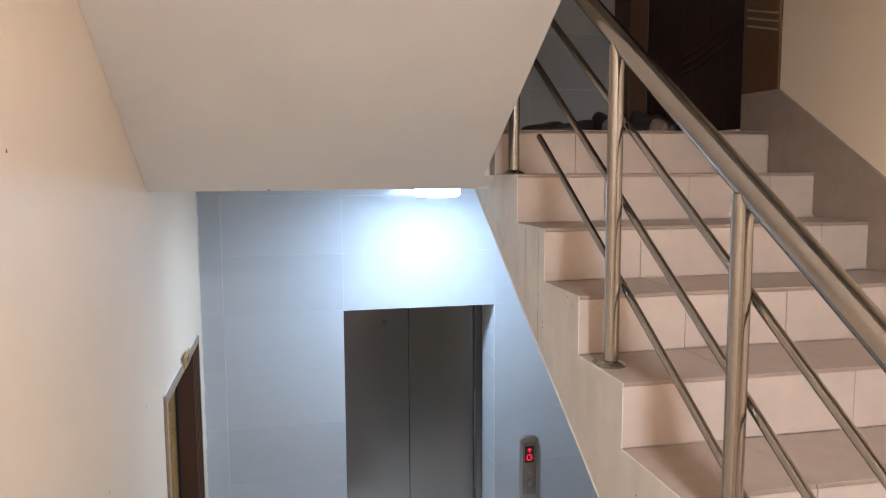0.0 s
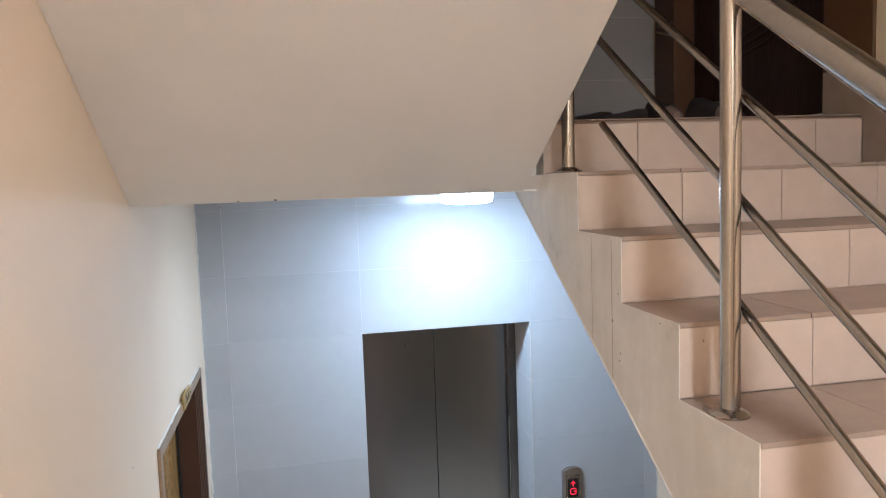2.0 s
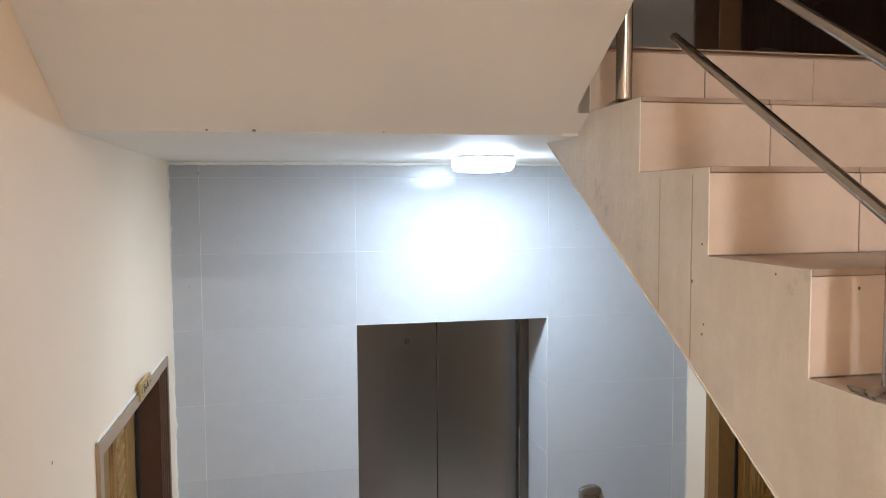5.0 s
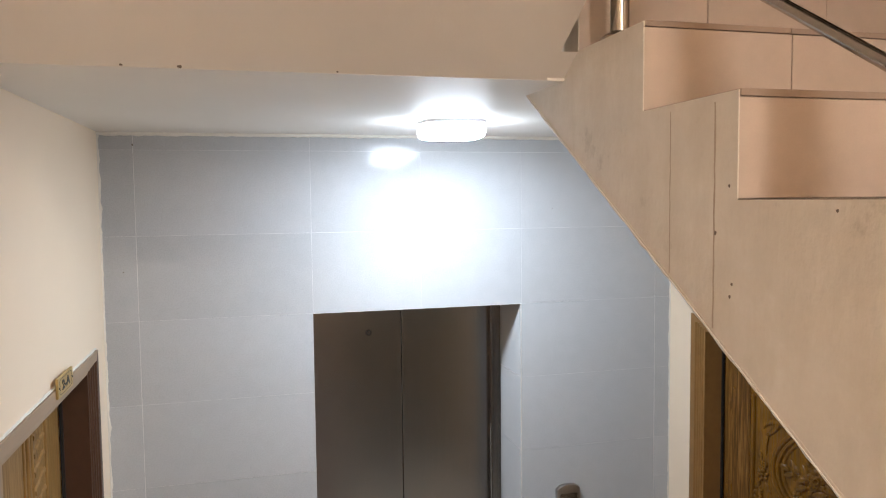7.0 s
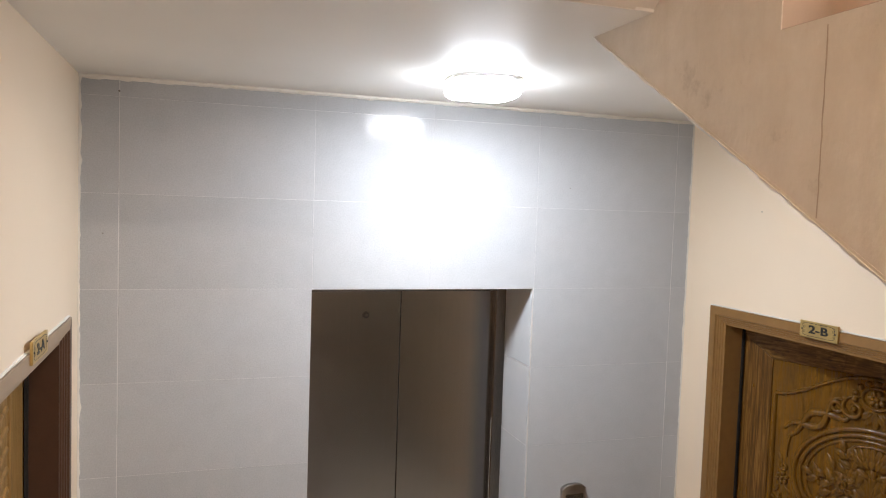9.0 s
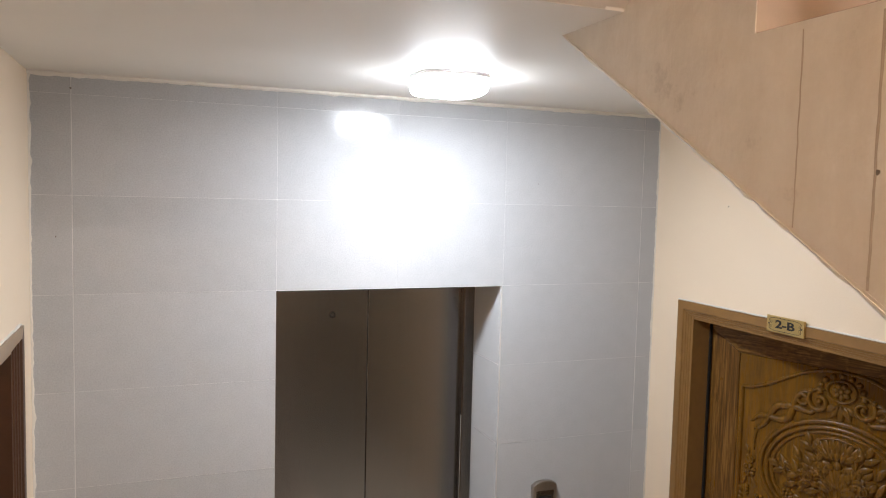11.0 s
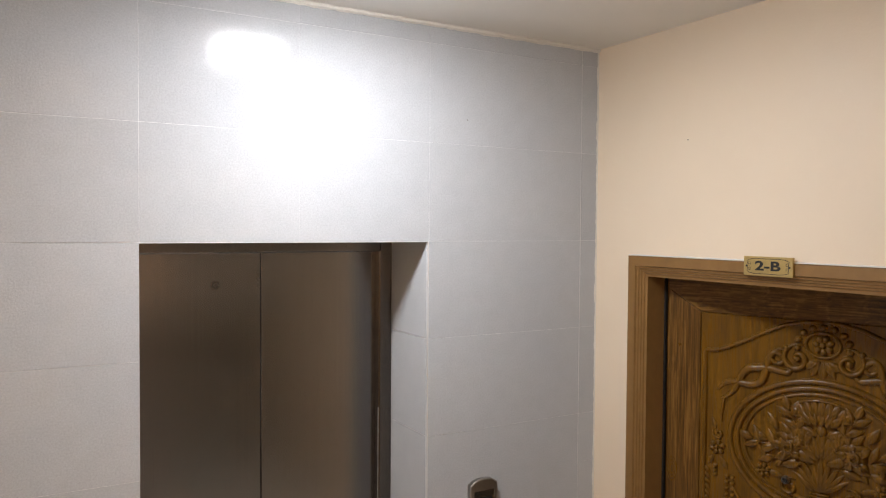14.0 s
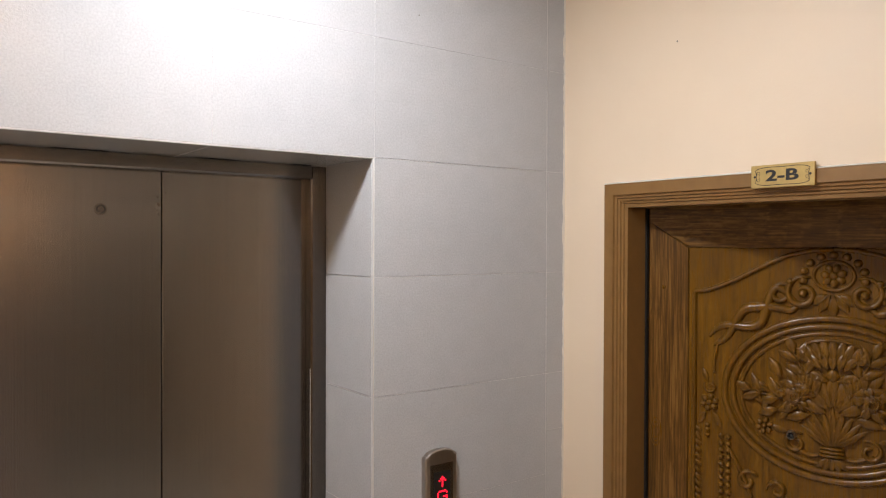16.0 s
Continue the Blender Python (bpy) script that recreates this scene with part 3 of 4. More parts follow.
def spray(q):
    def build(bm):
        for ds, v0, ang, ln in ((0.06, 1.40, 1.95, 0.20), (0.07, 1.385, 2.75, 0.20), (0.055, 1.42, 2.3, 0.10)):
            pts = [(W2 + q * (ds - 0.03 + -math.cos(ang) * ln * i / 7), v0 + math.sin(ang) * ln * i / 7 + 0.012 * math.sin(i * 0.6)) for i in range(8)]
            bead(bm, PB, pts, 0.004, 0.006)
            for i in range(2, 8, 2):
                s, v = pts[i]
                d = math.atan2(math.sin(ang), -math.cos(ang) * q)
                for side in (-0.75, 0.75):
                    petal(bm, PB, s, v, 0.064, 0.032, d + side, 0.014)
            petal(bm, PB, *pts[-1], 0.058, 0.034, math.atan2(math.sin(ang), -math.cos(ang) * q), 0.013)
        rs, rv = W2 + q * 0.103, 1.447
        dome(bm, PB, rs, rv, 0.044, 0.036, 0.016, 0.3, 12)
        for k in range(5):
            a = 0.4 + k * 1.2
            petal(bm, PB, rs + 0.02 * math.cos(a), rv + 0.018 * math.sin(a), 0.040, 0.034, a + 0.5, 0.020)
        bead(bm, PB, spiral(rs, rv, 0.004, 0.020, 0.2, 1.2, 12), 0.004, 0.024)
        flower(bm, PB, W2 + q * 0.187, 1.345, 0.028, 6, 0.013)
        for k, (ds, v) in enumerate(((0.215, 1.425), (0.205, 1.40), (0.165, 1.38))):
            petal(bm, PB, W2 + q * (ds - 0.02), v - 0.01, 0.042, 0.022, (0.9 + 0.7 * k if q > 0 else math.pi - 0.9 - 0.7 * k), 0.011)
        bead(bm, PB, [(W2 + q * p[0], p[1]) for p in spiral(0.098, 1.305, 0.008, 0.034, 0.9, 1.2, 18)], 0.008, 0.012, True)
        bead(bm, PB, [(W2 + q * (0.02 + 0.011 * k), 1.285 - 0.012 * math.sin(k * 0.5)) for k in range(9)], 0.007, 0.010, True)
        petal(bm, PB, W2 + q * 0.12, 1.335, 0.065, 0.022, 0.25 if q > 0 else math.pi - 0.25, 0.010)
    return build


carve("leaf_spray", spray(-1))
carve("leaf_spray", spray(1))


def sheaf(bm):
    for k in range(9):
        u = (k - 4) / 4
        petal(bm, PB, W2 + 0.012 * u, 1.308, 0.125 - 0.03 * abs(u), 0.024, math.pi / 2 - u * 0.95, 0.013)
    for k in range(3):
        bead(bm, PB, [(W2 - 0.030 - 0.003 * k, 1.302 - 0.011 * k), (W2, 1.300 - 0.011 * k), (W2 + 0.030 + 0.003 * k, 1.302 - 0.011 * k)], 0.006, 0.012)
    for k in range(5):
        u = (k - 2) / 2
        petal(bm, PB, W2 + 0.01 * u, 1.272, 0.05, 0.020, -math.pi / 2 + u * 0.8, 0.011)


carve("sheaf", sheaf)


def knots(bm):
    dome(bm, LB, 0.054, 1.762, 0.007, 0.007, 0.003)
    for r in (0.012, 0.020, 0.029):
        bead(bm, LB, ellipse(0.030, 1.278, r * 0.62, r * 1.6, 20), 0.0022, 0.0025, closed=True)


carve("knot", knots)
bm = B()
bead(bm, PB, ellipse(0.4445, 1.327, 0.0105, 0.0105, 18), 0.004, 0.018, closed=True)
child("peephole", bm, PANEL_STEEL, door_b, "dark metal peephole ring", True)
bm = B()
dome(bm, PB, 0.4445, 1.327, 0.009, 0.009, 0.014)
child("lens", bm, INK, door_b, "black glass peephole lens", True)

# Plain panelled door 2-A, closed.
LA = Leaf((-1.925, -0.285, 0), (0, -1, 0), (1, 0, 0))
door_a = thing("door_2", -1.925, -0.285, 0, "golden-brown wooden door with slatted carved panels, closed", "door", "", "structure")
bm = B()
slab(bm, LA, 0.0, 1.02, 0.01, 2.01, -0.045, 0.0, 0.003)
child("leaf", bm, GOLD_WOOD, door_a)
for k in range(22):
    bm = B()
    v = 1.90 - 0.062 * k
    bead(bm, LA, [(0.215, v + 0.022), (0.275, v + 0.004), (0.335, v - 0.018)], 0.013, 0.008)
    child("slat", bm, GOLD_WOOD, door_a, "", True)
for s0, s1, r in ((0.19, 0.36, 0.010), (0.40, 0.98, 0.012), (0.44, 0.94, 0.007)):
    bm = B()
    bead(bm, LA, [(s0, 0.2), (s0, 1.95), (s1, 1.95), (s1, 0.2)], r, r, closed=True)
    child("panel_moulding", bm, GOLD_WOOD, door_a, "", True)
for v in (1.62, 1.05, 0.5):
    bm = B()
    bead(bm, LA, [(0.45, v - 0.16), (0.69, v), (0.93, v + 0.16)], 0.010, 0.008)
    child("carved_line", bm, GOLD_WOOD, door_a, "", True)

# Door of the floor above, in the dark.
door_up = thing("door_3", 0.90, -0.25, FLOOR3, "dark brown wooden door with wide decorated casing", "door", "", "structure")
LU = Leaf((0.90, -0.25, FLOOR3), (0, -1, 0), (-1, 0, 0))
bm = B()
slab(bm, LU, 0.0, 1.16, 0.03, 2.1, -0.045, 0.0, 0.003)
child("leaf", bm, DARK_WOOD, door_up)
for k in range(3):
    bm = B()
    bead(bm, LU, [(0.36 + 0.02 * k, 0.36 + 0.045 * k), (0.62, 0.40 + 0.045 * k), (0.86 - 0.02 * k, 0.47 + 0.045 * k)], 0.010, 0.008)
    child("carved_line", bm, DARK_WOOD, door_up, "", True)
for y0, y1 in ((-0.25, -0.032), (-1.668, -1.41)):
    bm = B()
    z0 = 0.0 if y1 > -1 else 0.182
    box(bm, 0.778, 0.90, y0, y1, FLOOR3 + z0, 5.34, 0.004)
    child("casing", bm, UPPER_PAINT, door_up)
    for k in range(3):
        bm = B()
        z = FLOOR3 + 0.43 + 0.035 * k + (0.12 if y1 > -1 else 0)
        tube(bm, [(0.777, y0 + 0.01, z), (0.777, y1 - 0.03, z + 0.055)], 0.005, 6)
        child("stripe", bm, PALE_LINE, door_up, "pale slanting groove on the casing")
bm = B()
box(bm, 0.778, 0.90, -1.409, -0.251, 5.27, 5.34, 0.004)
child("head", bm, UPPER_PAINT, door_up)
bm = B()
box(bm, 0.76, 0.99, -1.409, -0.251, FLOOR3, FLOOR3 + 0.025, 0.003)
child("threshold", bm, STEP_TILE, door_up)


# ---- door plates ----
def lettering(text, size, extrude):
    """A mesh of raised characters, centred, flat in x and y."""
    cu = bpy.data.curves.new("lettering", "FONT")
    cu.body, cu.size, cu.extrude, cu.offset = text, size, extrude, size * 0.028
    cu.align_x, cu.align_y = "CENTER", "CENTER"
    ob = bpy.data.objects.new("lettering", cu)
    scene.collection.objects.link(ob)
    dg = bpy.context.evaluated_depsgraph_get()
    me = bpy.data.meshes.new_from_object(ob.evaluated_get(dg))
    bpy.data.objects.remove(ob)
    return me


def door_plate(text, x, y, z, side, width, height):
    """A small brass number plate with a scrolled border; side is the way it faces along x."""
    ob = thing("door_plate", x, y, z, f"small brass number plate reading {text} on a door frame", "sign", "door plates")
    bm = B()
    box(bm, x, x + side * 0.008, y - width / 2, y + width / 2, z - height / 2, z + height / 2, 0.0015)
    child("plate", bm, BRASS, ob)
    face = x + side * 0.0085
    pl = Leaf((face, y, z), (0, side, 0), (side, 0, 0))
    bm = B()
    path = []
    for i in range(44):
        a = 2 * math.pi * i / 44
        ca, sa = math.cos(a), math.sin(a)
        k = 1.0 + 0.10 * math.cos(4 * a)
        path.append((width * 0.45 * math.copysign(abs(ca) ** 0.5, ca) / max(1.0, k), height * 0.40 * math.copysign(abs(sa) ** 0.5, sa) * min(1.0, 1.1 - 0.15 * math.cos(4 * a))))
    bead(bm, pl, path, 0.0011, 0.0009, closed=True)
    child("border", bm, INK, ob, "thin dark border line")
    for q in (-1, 1):
        bm = B()
        bead(bm, pl, spiral(q * width * 0.385, height * 0.13, 0.001, 0.007, 0.0, 1.2 * q, 14), 0.0009, 0.0008)
        bead(bm, pl, spiral(q * width * 0.385, -height * 0.13, 0.001, 0.007, 0.0, -1.2 * q, 14), 0.0009, 0.0008)
        child("scroll", bm, INK, ob)
        bm = B()
        dome(bm, pl, q * width * 0.435, 0.0, 0.0035, 0.0035, 0.002)
        child("screw", bm, INK, ob)
    me = lettering(text, height * 0.66, 0.0006)
    m = Matrix(((0, 0, side, face), (side, 0, 0, y), (0, 1, 0, z), (0, 0, 0, 1)))
    bm = B()
    bm.from_mesh(me)
    bmesh.ops.scale(bm, vec=(1.6, 1, 1), verts=bm.verts)
    bmesh.ops.transform(bm, matrix=m, verts=bm.verts)
    child("lettering", bm, INK, ob, "black raised characters")
    return ob


door_plate("2-B", 0.778, -0.814, 2.088, -1, 0.176, 0.062)
door_plate("2-A", -1.795, -0.752, 2.088, 1, 0.19, 0.062)

# ---- lift ----
lift = thing("lift_door", -0.505, 0.335, 0, "closed two-leaf brushed steel lift door in a recess", "lift door")
bm = B()
box(bm, -0.9655, -0.5065, 0.335, 0.36, 0.004, 2.125, 0.002)
child("door_leaf", bm, LIFT_STEEL, lift)
bm = B()
box(bm, -0.5035, -0.045, 0.335, 0.36, 0.004, 2.125, 0.002)
child("door_leaf", bm, LIFT_STEEL, lift)
bm = B()
box(bm, -0.9655, -0.045, 0.362, 0.37, 0.0, 2.13)
child("gap", bm, BLACK, lift, "black gap behind the leaves")
bm = B()
prism(bm, [(-0.051, 0.300), (-0.046, 0.295), (-0.001, 0.290), (-0.001, 0.40), (-0.040, 0.40), (-0.040, 0.332), (-0.051, 0.332)], along_z, 0.0, 2.148)
child("jamb", bm, FRAME_STEEL, lift)
bm = B()
box(bm, -0.9645, -0.9605, 0.29, 0.334, 0.0, 2.148)
child("jamb", bm, FRAME_STEEL, lift)
bm = B()
prism(bm, [(0.295, 2.108), (0.290, 2.113), (0.290, 2.148), (0.40, 2.148), (0.40, 2.13), (0.332, 2.13), (0.332, 2.108)], along_x, -0.9600, -0.0515)
child("header", bm, FRAME_STEEL, lift)
for r, d, mat in ((0.0165, 0.002, FRAME_STEEL), (0.0125, 0.0025, FRAME_DARKSTEEL), (0.008, 0.0035, FRAME_STEEL)):
    bm = B()
    prism(bm, [(-0.668 + r * math.cos(a), 1.995 + r * math.sin(a)) for a in [2 * math.pi * k / 20 for k in range(20)]], along_y, 0.335 - d, 0.3345)
    child("key_escutcheon", bm, mat, lift)
bm = B()
box(bm, -0.972, 0.010, 0.27, 0.41, -0.0, 0.006)
child("sill", bm, FRAME_STEEL, lift)

bm = B()
tube(bm, [(-0.0522, 0.2995, z) for z in (0.80, 1.1, 1.40, 1.50)], 0.0007, 6)
child("sealant_line", bm, SEAM, lift, "thin white sealant line on the jamb")

for x0, x1 in ((-0.80, -0.66), (-0.42, -0.30), (-0.12, -0.06)):
    bm = B()
    box(bm, x0, x1, 0.2825, 0.2895, 2.1475, 2.1502)
    child("slot", bm, BLACK, lift, "dark gap above the lift header")
for x, z, r in ((-0.5165, 2.035, 0.005), (-0.5145, 2.012, 0.008), (-0.5185, 2.000, 0.004), (-0.495, 2.048, 0.004), (-0.5135, 1.985, 0.005)):
    bm = B()
    dome(bm, Leaf((x, 0.335, z), (1, 0, 0), (0, -1, 0)), 0, 0, r * 0.5, r, 0.0008, 0.5, 7)
    child("smudge", bm, DIRT, lift, "small dark smudge on the steel")

# ---- call panel ----
panel = thing("lift_call_panel", 0.236, 0.0, 0.84, "curved steel lift call panel with a red display", "call panel")
bm = B()
arch = [(0.176, 0.846), (0.184, 0.842), (0.236, 0.838), (0.288, 0.842), (0.296, 0.846)]
arch += [(0.297, 1.243), (0.292, 1.250)] + [(0.236 + 0.052 * math.cos(a), 1.249 + 0.017 * math.sin(a)) for a in [math.pi * k / 10 for k in range(11)]] + [(0.180, 1.250), (0.175, 1.243)]
prism(bm, arch, along_y, -0.022, -0.0005)
bmesh.ops.bevel(bm, geom=[e for e in bm.edges if all(v.co.y < -0.02 for v in e.verts)], offset=0.006, segments=3, affect="EDGES", profile=0.6)
child("housing", bm, PANEL_STEEL, panel, "", True)
bm = B()
box(bm, 0.192, 0.280, -0.0245, -0.021, 0.862, 1.222, 0.002)
child("face_plate", bm, LIFT_STEEL, panel)
bm = B()
box(bm, 0.204, 0.268, -0.0262, -0.024, 1.085, 1.198, 0.001)
child("display", bm, INK, panel, "black display window")
ARROW = ["0001000", "0011100", "0101010", "0001000", "0001000", "0001000"]
LETTER_G = ["0111110", "1000001", "1000000", "1000111", "1000001", "1000001", "0111110"]
for rows, x0, z0, pitch in ((ARROW, 0.236, 1.182, 0.0056), (LETTER_G, 0.236, 1.138, 0.0056)):
    for r, row in enumerate(rows):
        for c, on in enumerate(row):
            if on == "1":
                bm = B()
                x, z = x0 + (c - 3) * pitch, z0 - r * pitch
                box(bm, x - 0.0026, x + 0.0026, -0.0272, -0.0260, z - 0.0026, z + 0.0026)
                child("led", bm, LED_RED, panel, "glowing red display dot")
for z in (1.015, 0.945):
    bm = B()
    prism(bm, [(0.236 + 0.021 * math.cos(a), z + 0.021 * math.sin(a)) for a in [2 * math.pi * k / 24 for k in range(24)]], along_y, -0.031, -0.024)
    button = child("button", bm, PANEL_STEEL, panel, "round steel call button")
    bm = B()
    bead(bm, Leaf((0.236, -0.0305, z), (1, 0, 0), (0, -1, 0)), ellipse(0, 0, 0.0165, 0.0165, 20), 0.002, 0.002, closed=True)
    child("ring", bm, INK, button, "dark ring on the button")


# ---- lamps ----
def squarish(r, n=28, p=0.55):
    out = []
    for i in range(n):
        a = 2 * math.pi * i / n
        c, s = math.cos(a), math.sin(a)
        out.append((r * math.copysign(abs(c) ** p, c), r * math.copysign(abs(s) ** p, s)))
    return out


LX, LY = -0.492, -0.592
lamp = thing("ceiling_lamp", LX, LY, CEIL, "lit square white ceiling lamp with rounded corners", "ceiling lamp")
bm = B()
prism(bm, [(LX + x, LY + y) for x, y in squarish(0.120)], along_z, CEIL - 0.014, CEIL - 0.001)
child("base", bm, LAMP_WHITE, lamp)
def lamp_cover(parent, at, glow_mat, rim_mat):
    """A moulded cover: a rim and a gently domed face; at(x, y, d) places d metres from the mount."""
    bm = B()
    rings = [[bm.verts.new(at(x, y, d)) for x, y in squarish(r)] for r, d in ((0.117, 0.0145), (0.118, 0.040), (0.113, 0.054))]
    for p, q in zip(rings, rings[1:]):
        for k in range(28):
            bm.faces.new((p[k], p[(k + 1) % 28], q[(k + 1) % 28], q[k]))
    child("rim", bm, rim_mat, parent, "softly lit side of the cover", True)
    bm = B()
    rings = [[bm.verts.new(at(x, y, d)) for x, y in squarish(r)] for r, d in ((0.113, 0.054), (0.102, 0.062), (0.06, 0.066))]
    for p, q in zip(rings, rings[1:]):
        for k in range(28):
            bm.faces.new((p[k], p[(k + 1) % 28], q[(k + 1) % 28], q[k]))
    bm.faces.new(rings[-1])
    child("diffuser", bm, glow_mat, parent, "brightly glowing cover", True)


lamp_cover(lamp, lambda x, y, d: (LX + x, LY + y, CEIL - d), COOL_GLOW, COOL_RIM)

WX, WY, WZ = -0.62, -4.96, 4.16
lamp_upper = thing("wall_lamp", WX, YB, WZ, "lit warm square wall lamp facing down over the half-landing", "wall lamp")
bm = B()
box(bm, WX - 0.06, WX + 0.06, YB + 0.0005, YB + 0.016, WZ - 0.05, WZ + 0.06, 0.004)
child("back_plate", bm, LAMP_WHITE, lamp_upper)
bm = B()
box(bm, WX - 0.03, WX + 0.03, YB + 0.0165, WY, WZ + 0.0005, WZ + 0.024, 0.004)
child("bracket", bm, LAMP_WHITE, lamp_upper)
bm = B()
prism(bm, [(WX + x, WY + y) for x, y in squarish(0.120)], along_z, WZ - 0.014, WZ)
child("base", bm, LAMP_WHITE, lamp_upper)
lamp_cover(lamp_upper, lambda x, y, d: (WX + x, WY + y, WZ - d), WARM_GLOW, WARM_RIM)

# ---- railing ----
XP = -0.421
railing = thing("stair_railing", XP, -4.0, MID, "brushed steel stair railing with three slanting bars", "railing")


def rail_z(y):
    return 3.340 + 0.650 * (y + 2.66)


bm = B()
tube(bm, [(XP + 0.012, y, rail_z(y)) for y in (-4.2, -3.6, -3.0, -2.4, -1.8, -1.70)] + [(XP + 0.012, -1.55, rail_z(-1.70) + 0.03), (XP + 0.012, -1.2, rail_z(-1.70) + 0.03)], 0.0275, 20)
child("handrail", bm, RAIL_STEEL, railing, "thick tubular handrail", True)
for z0, slope, y1 in ((3.116, 0.652, -1.76), (2.896, 0.647, -1.76), (2.673, 0.623, -1.93)):
    bm = B()
    tube(bm, [(XP + 0.037, y, z0 + slope * (y + 2.66)) for y in (-4.15, -3.4, -2.7, y1)], 0.0105, 12)
    child("bar", bm, RAIL_STEEL, railing, "", True)
for y, k in ((-1.745, 1), (-2.65, 4), (-3.232, 6), (-3.83, 8)):
    z = FLOOR3 - RISE * k
    bm = B()
    turned(bm, (XP, y, z), [(0.0212, 0.004), (0.0212, rail_z(y) - z - 0.012)], 18)
    post = child("post", bm, RAIL_STEEL, railing, "", True)
    bm = B()
    turned(bm, (XP, y, z), [(0.041, 0.0), (0.042, 0.005), (0.034, 0.011), (0.0225, 0.017)], 20)
    child("flange", bm, RAIL_STEEL, post, "round base flange", True)
    bm = B()
    grime = []
    for i in range(26):
        a = 2 * math.pi * i / 26
        r = 0.022 * (1.0 + 0.5 * noise.noise(Vector((1.1 * math.cos(a), 1.1 * math.sin(a), k))) + 0.08 * noise.noise(Vector((6 * math.cos(a), 6 * math.sin(a), k))))
        grime.append((XP - 0.024 + 0.6 * r * math.cos(a), y + 0.025 + 1.9 * r * math.sin(a)))
    top, low = [[bm.verts.new((px, py, z + dz)) for px, py in grime] for dz in (0.0022, 0.0002)]
    bm.faces.new(top)
    for i in range(26):
        bm.faces.new((low[i - 1], low[i], top[i], top[i - 1]))
    child("grime", bm, DIRT, post, "dark dirt at the post's foot", True)

# ---- skirting of the rising flight ----
bm = B()
prism(bm, [(-4.1, MID), (-4.1, 3.34 + 0.62 * (-4.1 + 1.674)), (-1.674, 3.345), (-1.412, 3.347), (-1.412, FLOOR3), (Y3, FLOOR3 - 0.01), (Y3, FLOOR3 - RISE)], along_x, 0.778, XR - 0.0005)
setting("skirting", bm, TREAD_TILE, "beige tile skirting stepping up beside the stairs", "skirting")


# ---- filler seams, stains, nail holes ----
def seam(name, path_at, length, width, depth, seed, n=70, label="", parent=None, mat=None, rag=1.0):
    """A ragged filler strip: path_at(u, q, d) gives the place along, across and proud."""
    bm = B()
    rows = []
    for i in range(n + 1):
        u = length * i / n
        w = width * (0.75 + rag * (1.1 * abs(noise.noise(Vector((u * 9.0, seed, 0)))) + 0.5 * noise.noise(Vector((u * 41.0, seed, 2)))))
        w = max(0.002, w)
        d = depth * (0.8 + 0.5 * noise.noise(Vector((u * 23.0, seed, 5))))
        rows.append([bm.verts.new(path_at(u, q * w, dd * d)) for q, dd in ((0, 0), (0, 1), (0.6, 0.9), (1, 0))])
    for a, b in zip(rows, rows[1:]):
        for j in range(3):
            bm.faces.new((a[j], b[j], b[j + 1], a[j + 1]))
    return child(name, bm, mat or SEAM, parent, label, True) if parent else setting(name, bm, mat or SEAM, label, "trim")


# ragged plaster lip along the lower edge of the rising flight
_c, _s = 1 / math.hypot(1, 0.597), 0.597 / math.hypot(1, 0.597)
seam("plaster_lip", lambda u, q, d: (XS - 0.0042 - d, -1.285 - u * _c + q * _s, 2.934 - u * _s - q * _c), 3.0, 0.0055, 0.003, 17.0, 480,
     "ragged plaster lip on the lower edge", stairs_up, PLASTER)


seam("trim_ceiling", lambda u, q, d: (XL + u, -0.001 - d, CEIL - 0.0005 - q), XR - XL, 0.017, 0.011, 1.0, 260, "ragged white filler line between tiles and ceiling", rag=0.35)
seam("trim_lift_corner", lambda u, q, d: (0.0008 + q, -0.0012 - d, u), 2.15, 0.0019, 0.001, 21.0, 330, "thin white sealant line on the corner of the lift recess", rag=0.5)
seam("trim_corner_east", lambda u, q, d: (XR - 0.0005 - q * 1.2, -0.0012 - d, u), CEIL, 0.007, 0.002, 4.0, 420, "ragged pale paint edge in the tile corner")
seam("trim_corner_west", lambda u, q, d: (XL + 0.0005 + q, -0.0012 - d, u), CEIL, 0.008, 0.002, 7.0, 420, "ragged pale paint edge in the tile corner")
seam("trim_frame_b", lambda u, q, d: (XR - 0.0005 - d, -0.19 - u, 2.1015 + q), 1.22, 0.005, 0.008, 9.0, 140, "white filler line over the door frame")
seam("trim_frame_a", lambda u, q, d: (XL + 0.0005 + d, -0.195 - u, 2.0855 + q), 1.19, 0.006, 0.007, 12.0, 140, "white filler line over the door frame")
seam("trim_stringer", lambda u, q, d: (XS - 0.0035 - d, -1.29 - u, 2.937 - 0.597 * u - q), 2.6, 0.0045, 0.0012, 15.0, 330, "rough plaster edge under the flight", None, PLASTER)
